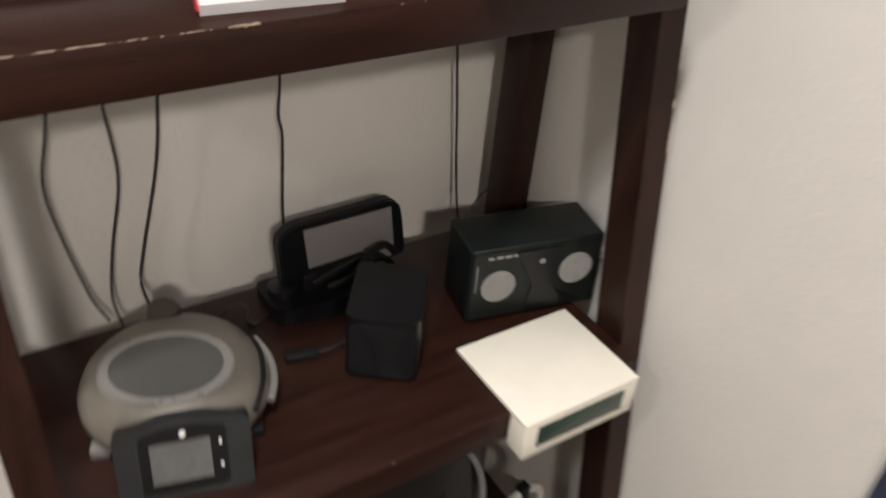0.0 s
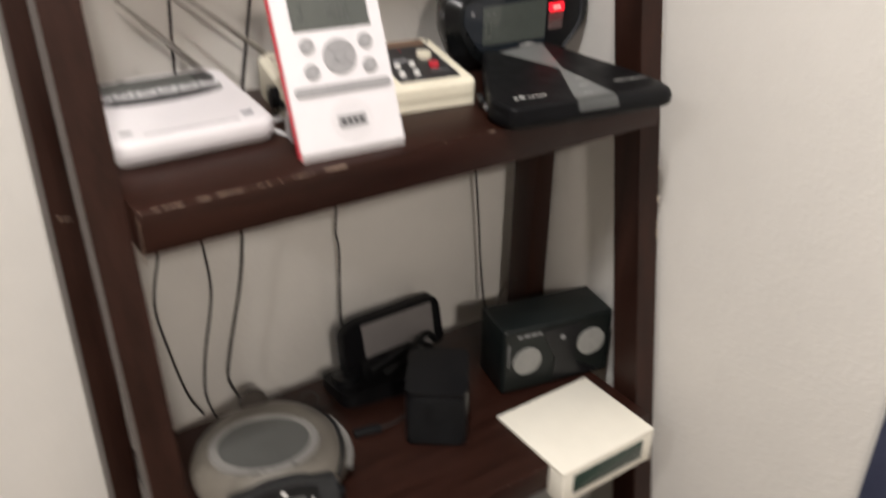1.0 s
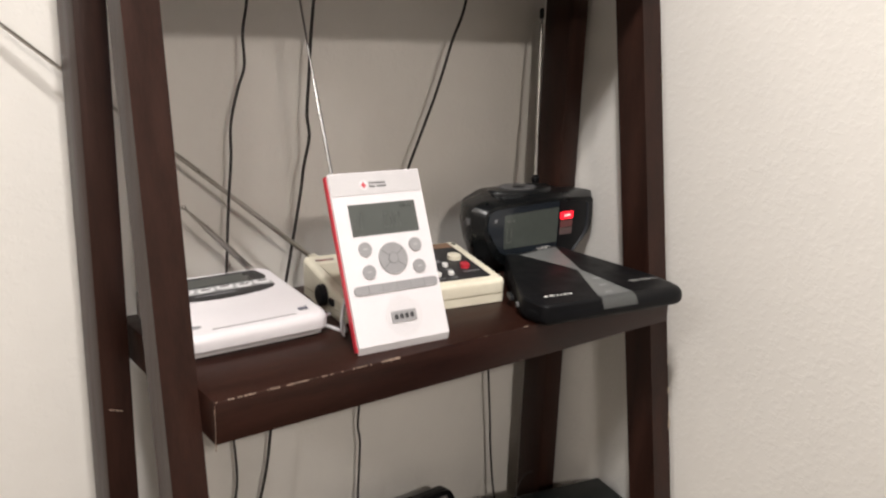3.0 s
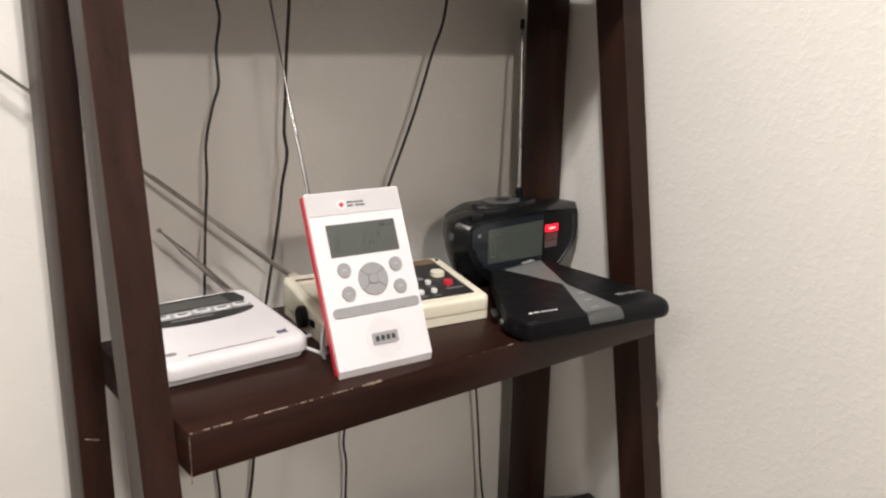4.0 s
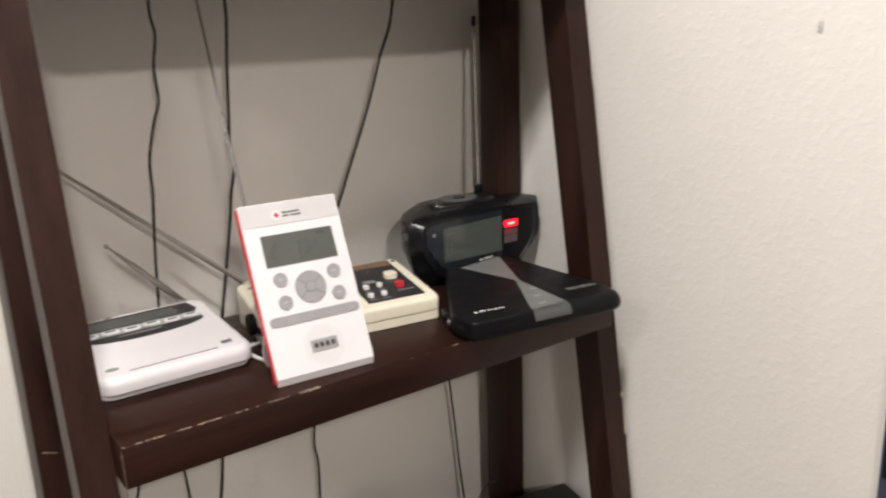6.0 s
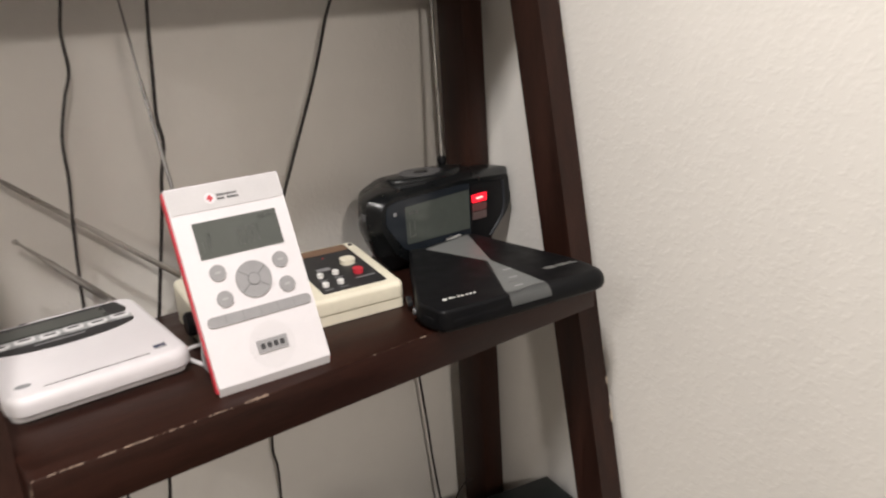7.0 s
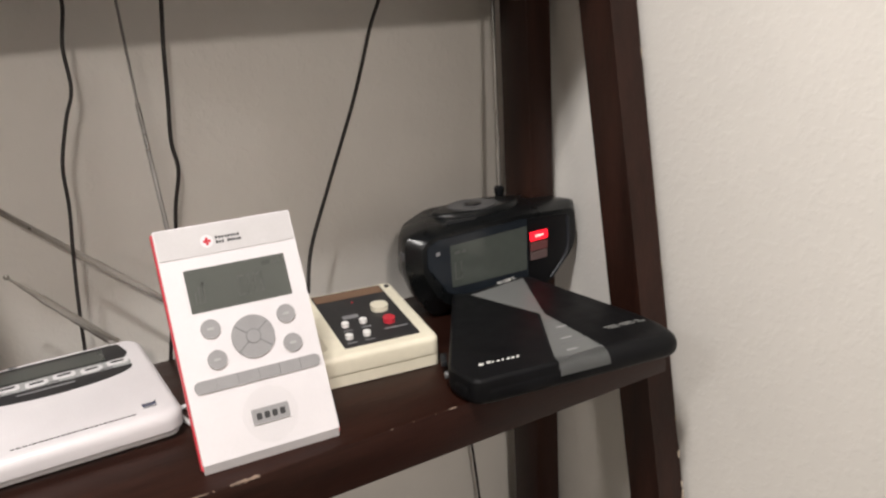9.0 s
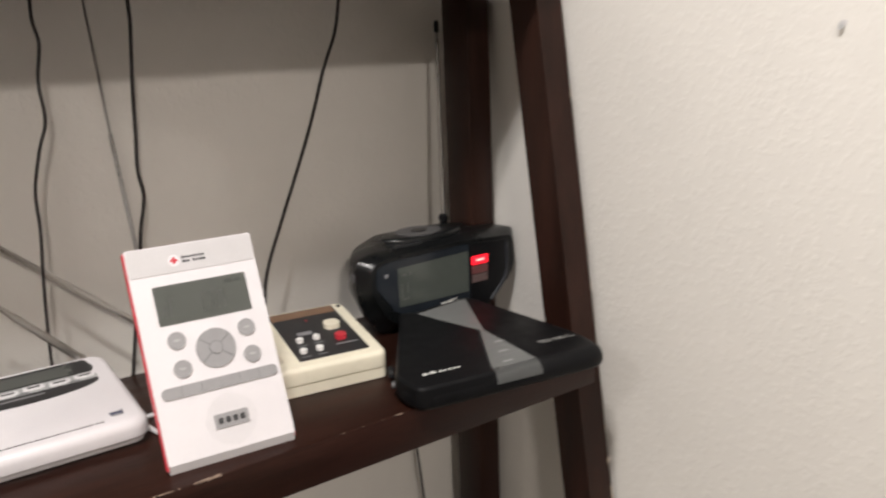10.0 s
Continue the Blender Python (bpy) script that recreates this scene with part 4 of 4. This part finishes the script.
for x, z in ((-0.053, 0.0555), (0.0535, 0.0655)):
    part("speaker_cone", prism(ring(x, z, 0.0230, n=36), 0.001, 0.0046, 0.0012, m=UP), CONE, tw, "pale grey round speaker cloth")
part("side_strip", box(-0.0845, -0.0825, -0.0035, -0.002, 0.05, 0.09, 0.0004), BUTTON_D, tw)
tagged(part("print_bars", joined(*[prism(rrect(-0.070 + 0.011 * k, -0.063 + 0.012 * k, 0.0970, 0.1010, 0.0005), 0.0022, 0.0027, m=UP) for k in range(4)]), INK_GREY, tw), kind="stuff")
part("emblem", prism(ring(0.003, 0.086, 0.004, n=12), 0.005, 0.0056, m=UP), INK_GREY, tw)
part("wire_antenna", tube([(-0.075, 0.06, 0.110), (-0.066, 0.07, 0.130), (-0.045, 0.082, 0.142), (-0.03, 0.085, 0.142)], 0.0009), CORD, tw)
part("left_foot", box(-0.07, -0.05, 0.01, 0.065, 0, 0.003, 0.0005), BLACK_M, tw)
part("right_foot", box(0.05, 0.07, 0.01, 0.065, 0, 0.003, 0.0005), BLACK_M, tw)

# ---- flat white box with a green display ----
wb = thing("display_unit", "warm white unit with a dark green display hung over the edge", "display", 0.536, -0.02, 0.685)
part("top_plate", box(-0.0845, 0.0845, -0.0725, 0.070, 0.0, 0.0065, 0.0012), CREAM_BOX, wb)
part("case", box(-0.0838, 0.0838, -0.0700, -0.0425, -0.049, -0.0002, 0.002, 3), CREAM_BOX, wb)
part("front_frame", box(-0.0842, 0.0842, -0.0722, -0.0690, -0.0495, 0.0002, 0.0009), CREAM_BOX, wb)
part("display", box(-0.065, 0.064, -0.0732, -0.0715, -0.0365, -0.0045, 0.0004), DARK_GREEN, wb, "dark green display window")

# ---- plug and loose cord on the lower board ----
pl = thing("power_adapter", "small black plug with its cord lying on the board", "adapter", 0.290, 0.124, 0.685, -12)
part("plug", box(-0.028, 0.012, -0.007, 0.007, 0.0, 0.010, 0.003), BLACK_M, pl)
part("cord", tube([(0.012, 0, 0.005), (0.03, 0.004, 0.004), (0.06, 0.02, 0.003), (0.08, 0.06, 0.003)], 0.002), CORD, pl)

wire = part("loose_wire", tube([(0.215, 0.225, 0.687), (0.232, 0.236, 0.694), (0.246, 0.232, 0.704), (0.256, 0.224, 0.697), (0.250, 0.214, 0.688), (0.262, 0.206, 0.6875), (0.285, 0.222, 0.6875)], 0.0014, 7), CORD)
tagged(wire, "thin black wire curling on the board behind the player", "cable")

# ---- bottom board ----
bg = thing("portable_stereo", "black rounded portable stereo with a white cord over it", "radio", 0.35, 0.072, 0.22, 0)
part("body", prism(rrect(-0.20, 0.135, -0.10, 0.12, 0.05), 0.0, 0.402, 0.03, 5), BLACK_G, bg)
part("side_trim", tube([(0.062, -0.08, 0.398), (0.074, -0.098, 0.384), (0.094, -0.104, 0.344), (0.107, -0.104, 0.295), (0.109, -0.104, 0.261), (0.105, -0.104, 0.238), (0.08, -0.104, 0.15)], 0.0042), BUTTON_D, bg, "grey curved trim")
part("white_cord", tube([(-0.078, -0.08, 0.402), (-0.067, -0.1, 0.386), (-0.045, -0.106, 0.344), (-0.022, -0.106, 0.299), (0.02, -0.106, 0.2), (0.04, -0.106, 0.05)], 0.0028), CORD_W, bg, "white cord")
part("carry_handle", joined(box(-0.150, -0.105, -0.070, -0.050, 0.395, 0.412, 0.004), tube([(-0.165, -0.060, 0.405), (-0.120, -0.078, 0.420), (-0.085, -0.080, 0.412)], 0.005)), BUTTON, bg, "grey plastic handle end")
hp = thing("headphones", "white ring of a headphone band standing beside the stereo", "headphones", 0.562, 0.0, 0.22, 10)
pts = [(0.045 * math.cos(radians(a)), 0, 0.143 + 0.046 * math.sin(radians(a))) for a in range(-40, 221, 20)]
part("band", tube(pts, 0.0075, 10), CORD_W, hp)
for sgn in (-1, 1):
    part("ear_cup", lathe([(0.03, 0), (0.038, 0.01), (0.038, 0.03), (0.028, 0.04)], 28, m=pose(sgn * 0.034, 0, 0.062, 0, sgn * 90, 0)), BLACK_M, hp)
part("stand", joined(box(-0.035, 0.035, -0.035, 0.035, 0, 0.012, 0.003), box(-0.008, 0.008, -0.008, 0.008, 0.01, 0.205, 0.002)), BLACK_M, hp)

# ---- things on the walls ----
nl = thing("wall_nail", "small grey nail on a small pale grey patch", "nail", WALL_X, -0.236, 1.496)
part("shank", lathe([(0.0012, 0), (0.0012, 0.004), (0.0022, 0.0045), (0.0022, 0.0055)], 12, m=pose(0.0005, 0.001, -0.003, 0, -78, 15)), BUTTON_L, nl)
# thin patch round the nail, greyer than the wall
part("grey_patch", prism(rounded([(-0.0032, -0.002), (0.002, -0.0035), (0.0028, 0.001), (0.0, 0.0045), (-0.0026, 0.002)], 0.0012), 0, 0.0006, m=pose(0, 0, 0.001, 0, -90, 0)), HOLE, nl)
ol = thing("wall_outlet", "white plastic wall outlet plate beside the shelf", "outlet", -0.112, WALL_Y, 0.425)
part("plate", prism(rrect(-0.037, 0.037, -0.058, 0.058, 0.004), 0.0, 0.006, 0.002, m=UP), WHITE, ol)
for z in (-0.02, 0.02):
    part("socket", prism(rrect(-0.017, 0.017, z - 0.014, z + 0.014, 0.008), 0.005, 0.0072, 0.0006, m=UP), PEARL, ol)
door = structure("door_1", box(0.6895, 0.6948, -1.15, -0.347, 0.006, 2.03, 0.0015), BLUE, "dark blue glossy painted flush door with a black latch plate", "door")
part("latch_plate", box(0.6868, 0.6896, -0.412, -0.351, 1.020, 1.145, 0.001), BLACK_M, door, "black latch plate")
